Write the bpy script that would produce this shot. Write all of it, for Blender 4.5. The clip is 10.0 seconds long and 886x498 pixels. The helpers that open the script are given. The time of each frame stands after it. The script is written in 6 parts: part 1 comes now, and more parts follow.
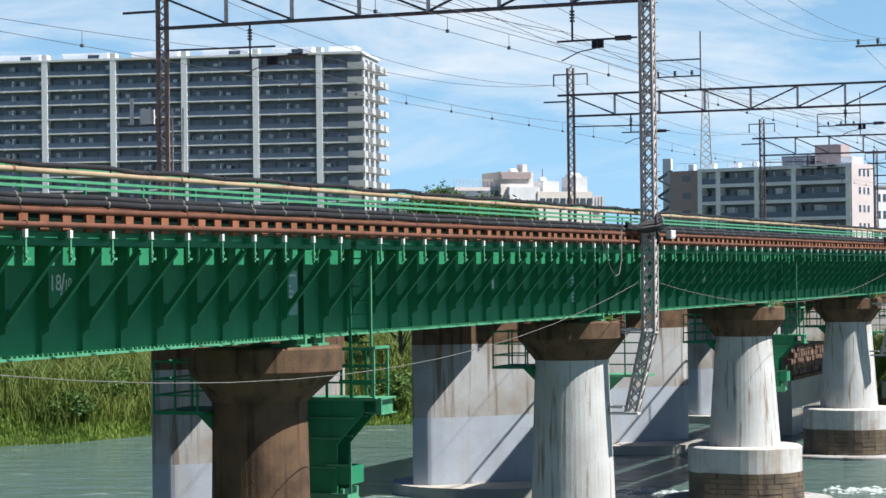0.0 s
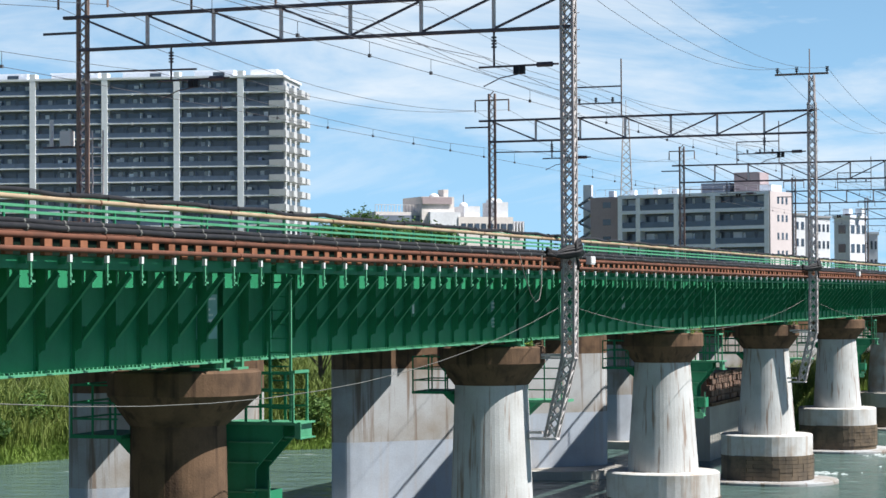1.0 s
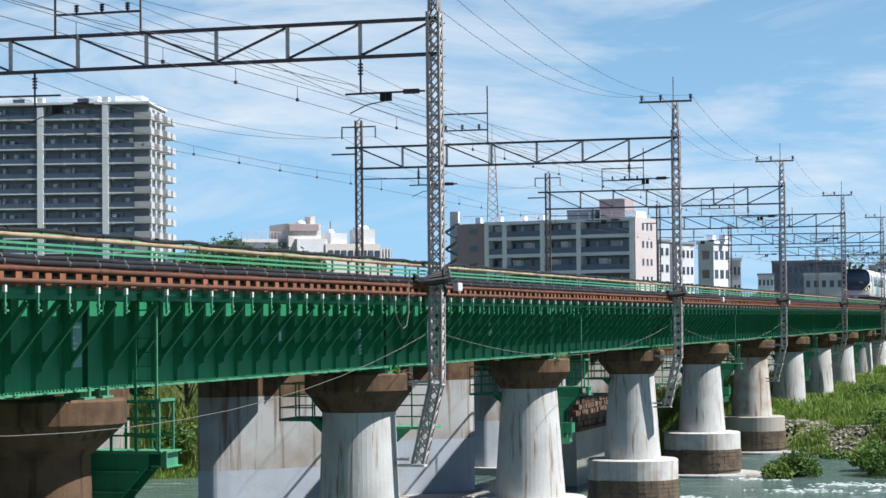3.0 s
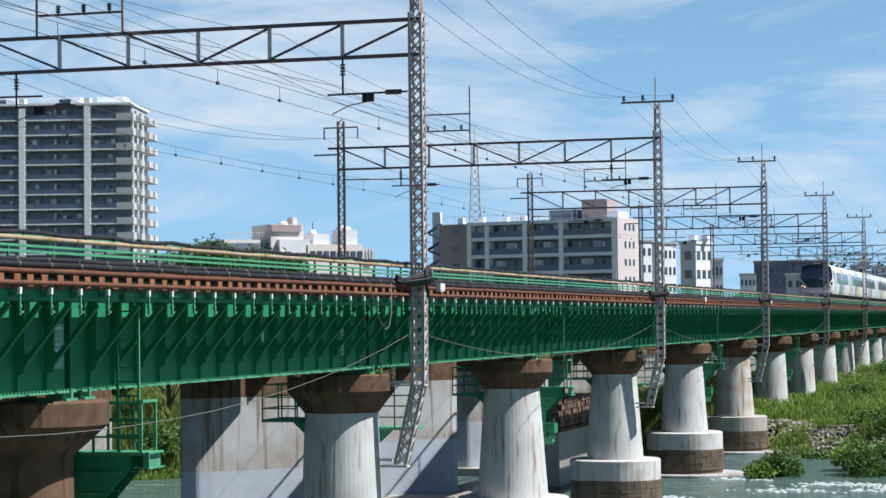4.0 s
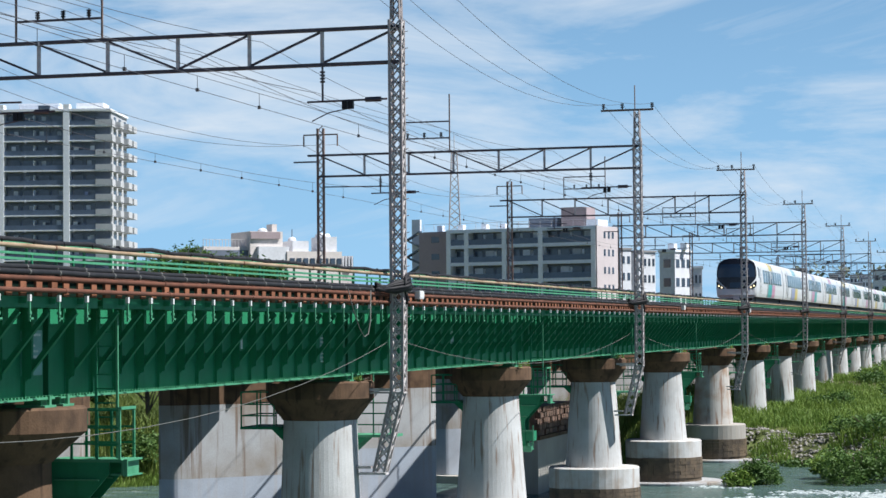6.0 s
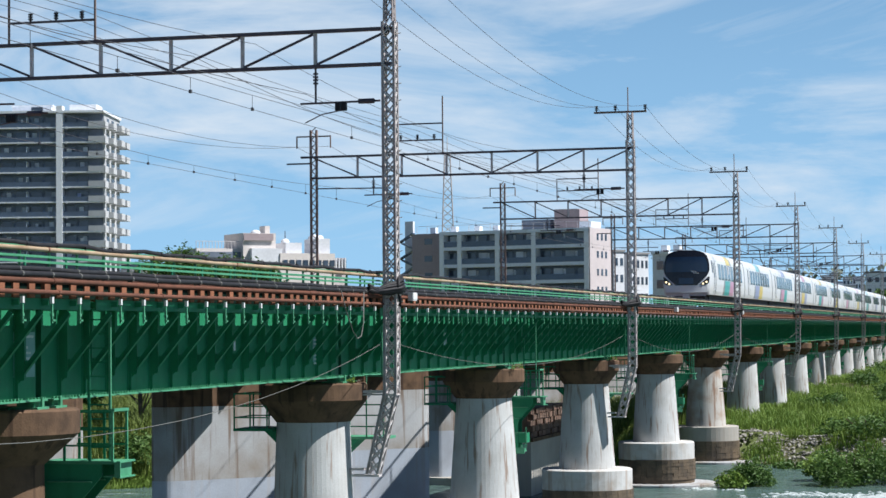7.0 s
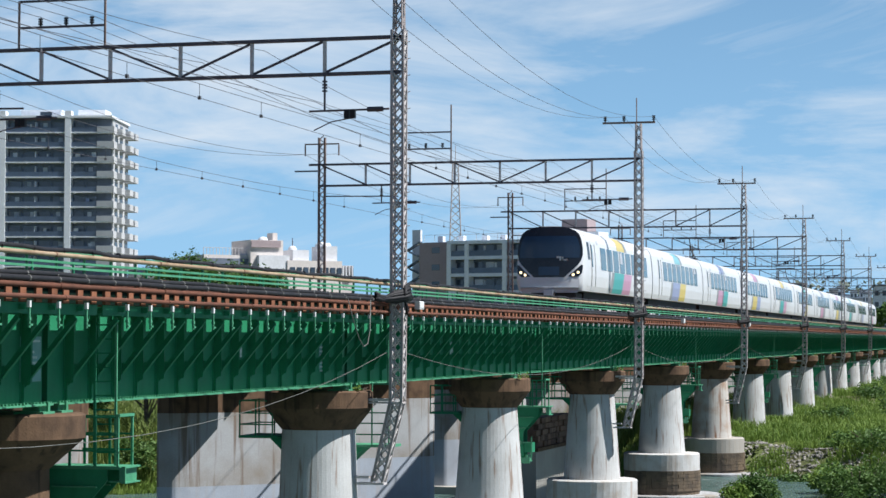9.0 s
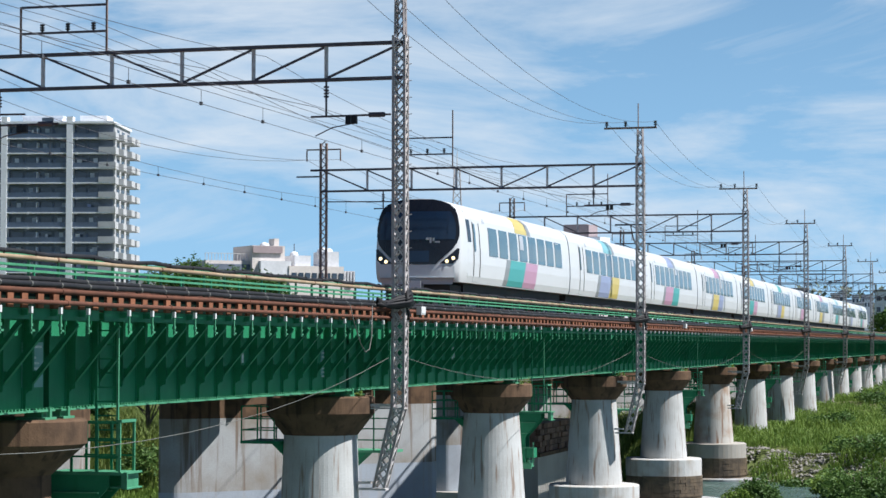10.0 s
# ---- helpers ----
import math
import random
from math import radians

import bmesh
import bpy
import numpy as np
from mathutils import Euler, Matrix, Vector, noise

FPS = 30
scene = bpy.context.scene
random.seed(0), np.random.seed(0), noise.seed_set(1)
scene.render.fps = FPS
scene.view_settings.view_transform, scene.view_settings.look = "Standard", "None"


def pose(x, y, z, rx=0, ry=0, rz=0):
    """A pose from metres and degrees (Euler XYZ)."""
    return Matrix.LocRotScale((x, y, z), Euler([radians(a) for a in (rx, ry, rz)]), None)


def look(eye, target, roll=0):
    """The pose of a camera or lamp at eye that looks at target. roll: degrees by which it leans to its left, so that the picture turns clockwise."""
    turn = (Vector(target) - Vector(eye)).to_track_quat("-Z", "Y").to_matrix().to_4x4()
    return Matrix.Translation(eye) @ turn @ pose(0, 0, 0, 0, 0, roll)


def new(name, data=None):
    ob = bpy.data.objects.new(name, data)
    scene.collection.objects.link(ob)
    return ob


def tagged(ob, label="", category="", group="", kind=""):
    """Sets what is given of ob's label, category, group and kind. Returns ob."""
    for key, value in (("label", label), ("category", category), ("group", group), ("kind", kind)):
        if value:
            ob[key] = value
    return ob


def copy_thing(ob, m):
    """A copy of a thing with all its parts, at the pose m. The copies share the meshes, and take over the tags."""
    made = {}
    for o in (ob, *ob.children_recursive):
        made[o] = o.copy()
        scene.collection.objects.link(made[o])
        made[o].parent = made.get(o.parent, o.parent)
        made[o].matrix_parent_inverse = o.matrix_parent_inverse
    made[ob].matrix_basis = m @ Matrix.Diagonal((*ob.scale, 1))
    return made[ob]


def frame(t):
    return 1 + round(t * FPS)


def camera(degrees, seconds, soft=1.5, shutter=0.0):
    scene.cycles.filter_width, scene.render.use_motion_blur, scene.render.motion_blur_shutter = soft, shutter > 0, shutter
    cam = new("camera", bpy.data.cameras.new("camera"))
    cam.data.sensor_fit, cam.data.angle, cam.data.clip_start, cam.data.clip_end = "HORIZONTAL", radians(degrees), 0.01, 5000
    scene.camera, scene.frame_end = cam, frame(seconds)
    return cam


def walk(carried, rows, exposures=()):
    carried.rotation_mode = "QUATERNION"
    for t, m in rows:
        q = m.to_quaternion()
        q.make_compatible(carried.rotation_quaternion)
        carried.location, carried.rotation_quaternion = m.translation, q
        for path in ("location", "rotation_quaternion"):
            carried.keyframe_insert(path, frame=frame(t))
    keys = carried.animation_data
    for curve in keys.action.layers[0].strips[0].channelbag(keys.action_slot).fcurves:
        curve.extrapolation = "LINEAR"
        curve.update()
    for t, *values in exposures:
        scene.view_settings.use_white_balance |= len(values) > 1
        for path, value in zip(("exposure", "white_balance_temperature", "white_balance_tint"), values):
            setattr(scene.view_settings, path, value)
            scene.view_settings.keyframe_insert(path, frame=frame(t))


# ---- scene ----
cam = camera(23.32, 10.0)
EYE = (-63.60, -18.34, 11.84)
# seconds, heading, pitch, roll
ROWS = [
    (0.0, -68.414, 0.588, -0.669),
    (0.5, -68.570, 0.551, -0.589),
    (1.0, -70.538, 1.230, -0.303),
    (1.5, -72.026, 1.776, -0.381),
    (2.0, -72.326, 1.819, -0.567),
    (2.5, -73.377, 1.909, -0.560),
    (4.0, -74.561, 1.928, -0.653),
    (4.5, -74.967, 2.034, -0.570),
    (5.0, -75.367, 2.074, -0.194),
    (5.5, -75.046, 2.091, -0.513),
    (7.0, -75.298, 2.170, -0.505),
    (7.5, -75.272, 2.129, -0.451),
    (8.0, -75.208, 2.203, -0.225),
    (8.5, -75.117, 2.282, -0.005),
    (9.0, -75.104, 2.405, 0.101),
    (9.5, -75.065, 2.497, 0.211),
    (10.0, -75.059, 2.550, 0.053),
]
walk(cam, [(t, pose(*EYE, 90 + pitch, 0, yaw) @ pose(0, 0, 0, 0, 0, roll)) for t, yaw, pitch, roll in ROWS],
     exposures=[(0.0, 0.58, 6500, 10), (1.0, 0.58, 6450, 10), (2.5, 0.52, 6400, 10), (4.5, 0.37, 6250, 10), (10.0, 0.35, 6250, 10)])

# ---- daylight ----
SUN_DIR = Vector((0.04, -1.00, 1.45)).normalized()
SUN_ELEV = math.asin(SUN_DIR.z)
world = bpy.data.worlds.new("sky")
scene.world = world
world.use_nodes = True
wn, wl = world.node_tree.nodes, world.node_tree.links
wn.clear()
w_out, w_bg = wn.new("ShaderNodeOutputWorld"), wn.new("ShaderNodeBackground")
sky = wn.new("ShaderNodeTexSky")
sky.sky_type, sky.sun_disc = "NISHITA", False
sky.sun_elevation, sky.sun_rotation = SUN_ELEV, math.atan2(SUN_DIR.x, SUN_DIR.y)
sky.air_density, sky.dust_density, sky.ozone_density = 1.0, 0.0, 6.0
w_co = wn.new("ShaderNodeTexCoord")
w_map = wn.new("ShaderNodeMapping")
w_map.inputs["Scale"].default_value = (1.0, 1.0, 4.6)
w_map.inputs["Rotation"].default_value = (0.10, 0.06, 0.0)
w_map.inputs["Location"].default_value = (0.35, 0.8, 0.1)
w_noise = wn.new("ShaderNodeTexNoise")
w_noise.inputs["Scale"].default_value, w_noise.inputs["Detail"].default_value = 5.0, 11.0
w_noise.inputs["Roughness"].default_value, w_noise.inputs["Distortion"].default_value = 0.62, 0.5
w_ramp = wn.new("ShaderNodeValToRGB")
w_ramp.color_ramp.elements[0].position, w_ramp.color_ramp.elements[1].position = 0.44, 0.75
w_mix = wn.new("ShaderNodeMix")
w_mix.data_type = "RGBA"
w_mix.inputs["B"].default_value = (15.2, 16.1, 16.9, 1)
w_tint = wn.new("ShaderNodeMix")
w_tint.data_type, w_tint.blend_type = "RGBA", "MULTIPLY"
w_tint.inputs["Factor"].default_value, w_tint.inputs["B"].default_value = 1.0, (0.46, 0.72, 1.0, 1)
wl.new(sky.outputs["Color"], w_tint.inputs["A"])
wl.new(w_co.outputs["Generated"], w_map.inputs["Vector"])
wl.new(w_map.outputs["Vector"], w_noise.inputs["Vector"])
wl.new(w_noise.outputs["Fac"], w_ramp.inputs["Fac"])
# clouds and haze lie low; overhead the sky is clear
w_sep, w_fade, w_mul = wn.new("ShaderNodeSeparateXYZ"), wn.new("ShaderNodeMapRange"), wn.new("ShaderNodeMath")
w_fade.inputs["From Min"].default_value, w_fade.inputs["From Max"].default_value = 0.12, 0.34
w_fade.inputs["To Min"].default_value, w_fade.inputs["To Max"].default_value = 1.0, 0.0
w_mul.operation = "MULTIPLY"
wl.new(w_co.outputs["Generated"], w_sep.inputs["Vector"])
wl.new(w_sep.outputs["Z"], w_fade.inputs["Value"])
wl.new(w_ramp.outputs["Color"], w_mul.inputs[0])
wl.new(w_fade.outputs["Result"], w_mul.inputs[1])
w_haze = wn.new("ShaderNodeMapRange")
w_haze.inputs["From Min"].default_value, w_haze.inputs["From Max"].default_value = 0.0, 0.38
w_haze.inputs["To Min"].default_value, w_haze.inputs["To Max"].default_value = 0.84, 0.0
wl.new(w_sep.outputs["Z"], w_haze.inputs["Value"])
w_low = wn.new("ShaderNodeMix")
w_low.data_type = "RGBA"
w_low.inputs["B"].default_value = (7.8, 13.7, 19.5, 1)
wl.new(w_haze.outputs["Result"], w_low.inputs["Factor"])
wl.new(w_tint.outputs["Result"], w_low.inputs["A"])
wl.new(w_low.outputs["Result"], w_mix.inputs["A"])
wl.new(w_mul.outputs[0], w_mix.inputs["Factor"])
wl.new(w_mix.outputs["Result"], w_bg.inputs["Color"])
w_bg.inputs["Strength"].default_value = 0.041
wl.new(w_bg.outputs["Background"], w_out.inputs["Surface"])
sun = new("sun", bpy.data.lights.new("sun", "SUN"))
sun.data.energy, sun.data.angle, sun.data.color = 6.4, radians(0.5), (1.0, 0.97, 0.92)
sun.matrix_world = look(SUN_DIR * 200, (0, 0, 0))


# ---- materials ----
def mat(name, base, rough=0.6, metal=0.0, dark=None, scale=3.0, amount=0.5, bump=0.1, fine=40.0, streak=None, streak_amount=0.0,
        vary=0.0, spec=0.5, streak_scale=3.4):
    """A surface with stains at a large scale, grain at a small one, relief, and, if asked, streaks that run down it."""
    m = bpy.data.materials.new(name)
    m.use_nodes = True
    n, l = m.node_tree.nodes, m.node_tree.links
    b = n["Principled BSDF"]
    b.inputs["Roughness"].default_value, b.inputs["Metallic"].default_value = rough, metal
    b.inputs["Specular IOR Level"].default_value = spec
    co = n.new("ShaderNodeNewGeometry")
    big, small = n.new("ShaderNodeTexNoise"), n.new("ShaderNodeTexNoise")
    big.inputs["Scale"].default_value, big.inputs["Detail"].default_value = scale, 6.0
    small.inputs["Scale"].default_value, small.inputs["Detail"].default_value = fine, 3.0
    l.new(co.outputs["Position"], big.inputs["Vector"])
    l.new(co.outputs["Position"], small.inputs["Vector"])
    ramp = n.new("ShaderNodeValToRGB")
    ramp.color_ramp.elements[0].position, ramp.color_ramp.elements[1].position = 0.42, 0.68
    l.new(big.outputs["Fac"], ramp.inputs["Fac"])
    dark = dark or tuple(c * 0.6 for c in base)
    mix = n.new("ShaderNodeMix")
    mix.data_type = "RGBA"
    mix.inputs["A"].default_value, mix.inputs["B"].default_value = (*base, 1), (*dark, 1)
    k = n.new("ShaderNodeMath")
    k.operation = "MULTIPLY"
    k.inputs[1].default_value = amount
    l.new(ramp.outputs["Color"], k.inputs[0])
    l.new(k.outputs[0], mix.inputs["Factor"])
    col = mix.outputs["Result"]
    if streak:
        mp, sn, sr, sm, sk = (n.new("ShaderNodeMapping"), n.new("ShaderNodeTexNoise"), n.new("ShaderNodeValToRGB"), n.new("ShaderNodeMix"),
                              n.new("ShaderNodeMath"))
        mp.inputs["Scale"].default_value = (1, 1, 0.06)
        sn.inputs["Scale"].default_value, sn.inputs["Detail"].default_value = streak_scale, 6.0
        l.new(co.outputs["Position"], mp.inputs["Vector"])
        l.new(mp.outputs["Vector"], sn.inputs["Vector"])
        sr.color_ramp.elements[0].position, sr.color_ramp.elements[1].position = 0.55, 0.66
        l.new(sn.outputs["Fac"], sr.inputs["Fac"])
        sk.operation = "MULTIPLY"
        sk.inputs[1].default_value = streak_amount
        l.new(sr.outputs["Color"], sk.inputs[0])
        sm.data_type = "RGBA"
        sm.inputs["B"].default_value = (*streak, 1)
        l.new(sk.outputs[0], sm.inputs["Factor"])
        l.new(col, sm.inputs["A"])
        col = sm.outputs["Result"]
    hsv = n.new("ShaderNodeHueSaturation")
    val = n.new("ShaderNodeMapRange")
    val.inputs["To Min"].default_value, val.inputs["To Max"].default_value = 0.85, 1.15
    l.new(small.outputs["Fac"], val.inputs["Value"])
    if vary:
        info, add, sub = n.new("ShaderNodeObjectInfo"), n.new("ShaderNodeMath"), n.new("ShaderNodeMapRange")
        sub.inputs["To Min"].default_value, sub.inputs["To Max"].default_value = -vary, vary
        l.new(info.outputs["Random"], sub.inputs["Value"])
        l.new(val.outputs["Result"], add.inputs[0])
        l.new(sub.outputs["Result"], add.inputs[1])
        l.new(add.outputs[0], hsv.inputs["Value"])
    else:
        l.new(val.outputs["Result"], hsv.inputs["Value"])
    l.new(col, hsv.inputs["Color"])
    l.new(hsv.outputs["Color"], b.inputs["Base Color"])
    if bump:
        bp = n.new("ShaderNodeBump")
        bp.inputs["Strength"].default_value, bp.inputs["Distance"].default_value = bump, 0.02
        l.new(small.outputs["Fac"], bp.inputs["Height"])
        l.new(bp.outputs["Normal"], b.inputs["Normal"])
    return m


def leafy(name, c0, c1, rough=0.6):
    """Leaves and blades: each joined piece takes its own shade, and light passes through."""
    m = bpy.data.materials.new(name)
    m.use_nodes = True
    n, l = m.node_tree.nodes, m.node_tree.links
    b = n["Principled BSDF"]
    b.inputs["Roughness"].default_value = rough
    b.inputs["Specular IOR Level"].default_value = 0.25
    geo = n.new("ShaderNodeNewGeometry")
    patch = n.new("ShaderNodeTexNoise")
    patch.inputs["Scale"].default_value, patch.inputs["Detail"].default_value = 0.22, 4.0
    l.new(geo.outputs["Position"], patch.inputs["Vector"])
    add = n.new("ShaderNodeMath")
    add.operation = "MULTIPLY_ADD"
    add.inputs[1].default_value = 0.55
    l.new(geo.outputs["Random Per Island"], add.inputs[0])
    sc = n.new("ShaderNodeMapRange")
    sc.inputs["From Min"].default_value, sc.inputs["From Max"].default_value = 0.35, 0.65
    sc.inputs["To Max"].default_value = 0.45
    l.new(patch.outputs["Fac"], sc.inputs["Value"])
    l.new(sc.outputs["Result"], add.inputs[2])
    mix = n.new("ShaderNodeMix")
    mix.data_type = "RGBA"
    mix.inputs["A"].default_value, mix.inputs["B"].default_value = (*c0, 1), (*c1, 1)
    l.new(add.outputs[0], mix.inputs["Factor"])
    l.new(mix.outputs["Result"], b.inputs["Base Color"])
    tr = n.new("ShaderNodeBsdfTranslucent")
    l.new(mix.outputs["Result"], tr.inputs["Color"])
    ms = n.new("ShaderNodeMixShader")
    ms.inputs["Fac"].default_value = 0.3
    l.new(b.outputs["BSDF"], ms.inputs[1])
    l.new(tr.outputs["BSDF"], ms.inputs[2])
    l.new(ms.outputs["Shader"], n["Material Output"].inputs["Surface"])
    return m


def glow(name, color, strength):
    m = bpy.data.materials.new(name)
    m.use_nodes = True
    b = m.node_tree.nodes["Principled BSDF"]
    b.inputs["Base Color"].default_value = (*color, 1)
    b.inputs["Emission Color"].default_value = (*color, 1)
    b.inputs["Emission Strength"].default_value = strength
    return m


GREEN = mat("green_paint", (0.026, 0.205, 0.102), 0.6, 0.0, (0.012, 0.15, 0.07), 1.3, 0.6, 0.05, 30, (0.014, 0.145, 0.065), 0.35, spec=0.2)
# pale green paint; on the flange plates it also puts sunlight into the colour
GREEN_LIGHT = mat("pale_and_sunlit_green_paint", (0.075, 0.275, 0.155), 0.55, 0.0, (0.04, 0.18, 0.095), 3, 0.6, 0.05, 40, spec=0.3)
GALV = mat("galvanised_steel", (0.58, 0.55, 0.54), 0.6, 0.1, (0.36, 0.31, 0.29), 4, 0.6, 0.05, 60, spec=0.3)
MAUVE = mat("weathered_steel", (0.40, 0.36, 0.355), 0.6, 0.1, (0.25, 0.20, 0.185), 3, 0.7, 0.05, 50, spec=0.3)
BEAM = mat("dark_beam_paint", (0.10, 0.085, 0.10), 0.55, 0.3, (0.05, 0.045, 0.05), 3, 0.6, 0.05, 50)
BROWN_STEEL = mat("brown_steel", (0.24, 0.17, 0.14), 0.65, 0.1, (0.13, 0.085, 0.065), 3, 0.7, 0.1, 50)
RUST = mat("rust_orange", (0.135, 0.055, 0.034), 0.75, 0.0, (0.075, 0.035, 0.024), 2.5, 0.8, 0.15, 60, spec=0.25)
RUST_DARK = mat("rust_dark", (0.15, 0.06, 0.035), 0.75, 0.0, (0.07, 0.035, 0.025), 2.5, 0.8, 0.15, 60)
TIMBER = mat("sleeper_timber", (0.25, 0.105, 0.058), 0.85, 0.0, (0.16, 0.065, 0.035), 4, 0.6, 0.2, 60, vary=0.25, spec=0.2)
RUBBER = mat("black_cable", (0.016, 0.016, 0.019), 0.6, 0.0, (0.028, 0.027, 0.028), 3, 0.7, 0.1, 50, spec=0.25)
# near-black green that puts the shade under the deck edge into colour
DECK_SHADE = mat("deck_shade_green_black", (0.002, 0.013, 0.008), 0.8, 0.0, (0.004, 0.008, 0.006), 3, 0.6, 0.1, 40, spec=0.1)
ROPE = mat("grey_rope", (0.15, 0.15, 0.14), 0.8, 0.0, (0.1, 0.1, 0.095), 5, 0.5, 0.0, spec=0.2)
BEIGE = mat("beige_pipe", (0.34, 0.26, 0.175), 0.6, 0.0, (0.21, 0.13, 0.075), 1.6, 0.8, 0.05, 40, spec=0.3)
CONC = mat("pier_concrete", (0.50, 0.505, 0.50), 0.9, 0.0, (0.37, 0.36, 0.345), 0.8, 0.65, 0.25, 25, (0.22, 0.135, 0.085), 0.75, spec=0.2, streak_scale=6.5)
CONC_RUST = mat("rust_streaked_concrete", (0.46, 0.44, 0.41), 0.9, 0.0, (0.30, 0.19, 0.12), 0.9, 0.8, 0.25, 25, (0.20, 0.09, 0.04), 0.95, spec=0.2, streak_scale=3.0)
CONC_BROWN = mat("stained_concrete", (0.132, 0.081, 0.050), 0.9, 0.0, (0.050, 0.033, 0.023), 1.6, 0.8, 0.35, 22, (0.045, 0.028, 0.020), 0.85, spec=0.2)
CONC_WHITE = mat("whitewashed_concrete", (0.51, 0.51, 0.50), 0.85, 0.0, (0.36, 0.31, 0.26), 1.5, 0.65, 0.25, 25, (0.28, 0.18, 0.11), 0.5, spec=0.3)
CONC_WET = mat("wet_stone", (0.14, 0.105, 0.07), 0.6, 0.0, (0.05, 0.042, 0.035), 1.5, 0.8, 0.5, 9, (0.045, 0.038, 0.03), 0.6, spec=0.4)
CONC_GREY = mat("grey_concrete", (0.36, 0.34, 0.305), 0.85, 0.0, (0.28, 0.26, 0.23), 0.5, 0.6, 0.2, 20, (0.30, 0.25, 0.2), 0.3, spec=0.3)
# whitewash with the blue of open shade mixed into its colour
PALE_WASH = mat("blue_shaded_whitewash", (0.35, 0.39, 0.45), 0.85, 0.0, (0.28, 0.30, 0.33), 0.7, 0.6, 0.2, 20, (0.36, 0.29, 0.22), 0.25, spec=0.2)
CONC_OLD = mat("weathered_grey_concrete", (0.37, 0.38, 0.39), 0.9, 0.0, (0.22, 0.18, 0.135), 0.45, 0.75, 0.25, 18, (0.15, 0.095, 0.06), 0.75, spec=0.2)
WHITE_PAINT = mat("white_paint", (0.66, 0.66, 0.65), 0.5, 0.0, (0.52, 0.52, 0.5), 2, 0.5, 0.0)


# ---- building helpers ----
def part(name, bm, material, parent=None, label="", smooth=False):
    me = bpy.data.meshes.new(name)
    bm.to_mesh(me)
    bm.free()
    me.materials.append(material)
    if smooth:
        me.polygons.foreach_set("use_smooth", [True] * len(me.polygons))
    ob = new(name, me)
    ob.parent = parent
    if label:
        tagged(ob, label)
    return ob


def thing(name, label, category, m=None, group="", kind=""):
    ob = new(name)
    ob.empty_display_size = 0.3
    if m is not None:
        ob.matrix_basis = m
    return tagged(ob, label, category, group, kind)


def box(bm, x0, x1, y0, y1, z0, z1):
    v = [bm.verts.new(c) for c in ((x0, y0, z0), (x1, y0, z0), (x1, y1, z0), (x0, y1, z0), (x0, y0, z1), (x1, y0, z1), (x1, y1, z1), (x0, y1, z1))]
    for f in ((3, 2, 1, 0), (4, 5, 6, 7), (0, 1, 5, 4), (1, 2, 6, 5), (2, 3, 7, 6), (3, 0, 4, 7)):
        bm.faces.new([v[i] for i in f])
    return bm


def boxes(*lots):
    bm = bmesh.new()
    for b in lots:
        box(bm, *b)
    return bm


def frame_axes(p, q):
    d = (Vector(q) - Vector(p)).normalized()
    s = d.cross(Vector((0, 0, 1)))
    s = s.normalized() if s.length > 1e-4 else Vector((1, 0, 0))
    return d, s, s.cross(d)


def bar(bm, p, q, w, h=None):
    """A bar of rectangular section from p to q."""
    h = h or w
    d, s, u = frame_axes(p, q)
    ends = [[bm.verts.new(Vector(c) + s * a * w / 2 + u * b * h / 2) for a, b in ((-1, -1), (1, -1), (1, 1), (-1, 1))] for c in (p, q)]
    for i in range(4):
        bm.faces.new((ends[0][i], ends[0][(i + 1) % 4], ends[1][(i + 1) % 4], ends[1][i]))
    bm.faces.new(ends[0][::-1])
    bm.faces.new(ends[1])
    return bm


def tube(bm, pts, r, n=8):
    """A round tube along a line of points."""
    rings = []
    for i, c in enumerate(pts):
        a, b = pts[max(i - 1, 0)], pts[min(i + 1, len(pts) - 1)]
        d, s, u = frame_axes(a, b)
        rings.append([bm.verts.new(Vector(c) + (s * math.cos(t) + u * math.sin(t)) * r) for t in (2 * math.pi * k / n for k in range(n))])
    for a, b in zip(rings, rings[1:]):
        for k in range(n):
            bm.faces.new((a[k], a[(k + 1) % n], b[(k + 1) % n], b[k]))
    bm.faces.new(rings[0][::-1])
    bm.faces.new(rings[-1])
    return bm


def loft(bm, rings, cap=True):
    """Skin a stack of rings of equal point counts."""
    vs = [[bm.verts.new(p) for p in r] for r in rings]
    n = len(vs[0])
    for a, b in zip(vs, vs[1:]):
        for k in range(n):
            bm.faces.new((a[k], a[(k + 1) % n], b[(k + 1) % n], b[k]))
    if cap:
        bm.faces.new(vs[0][::-1])
        bm.faces.new(vs[-1])
    return bm


def stadium(hx, y0, y1, z, n=20):
    """An oblong ring across the bridge: half width hx, round ends, from y0 to y1."""
    pts = []
    for k in range(n):
        a = math.pi * k / (n - 1)
        pts.append((hx * math.cos(a), y1 - hx + hx * math.sin(a), z))
    for k in range(n):
        a = math.pi + math.pi * k / (n - 1)
        pts.append((hx * math.cos(a), y0 + hx + hx * math.sin(a), z))
    return pts


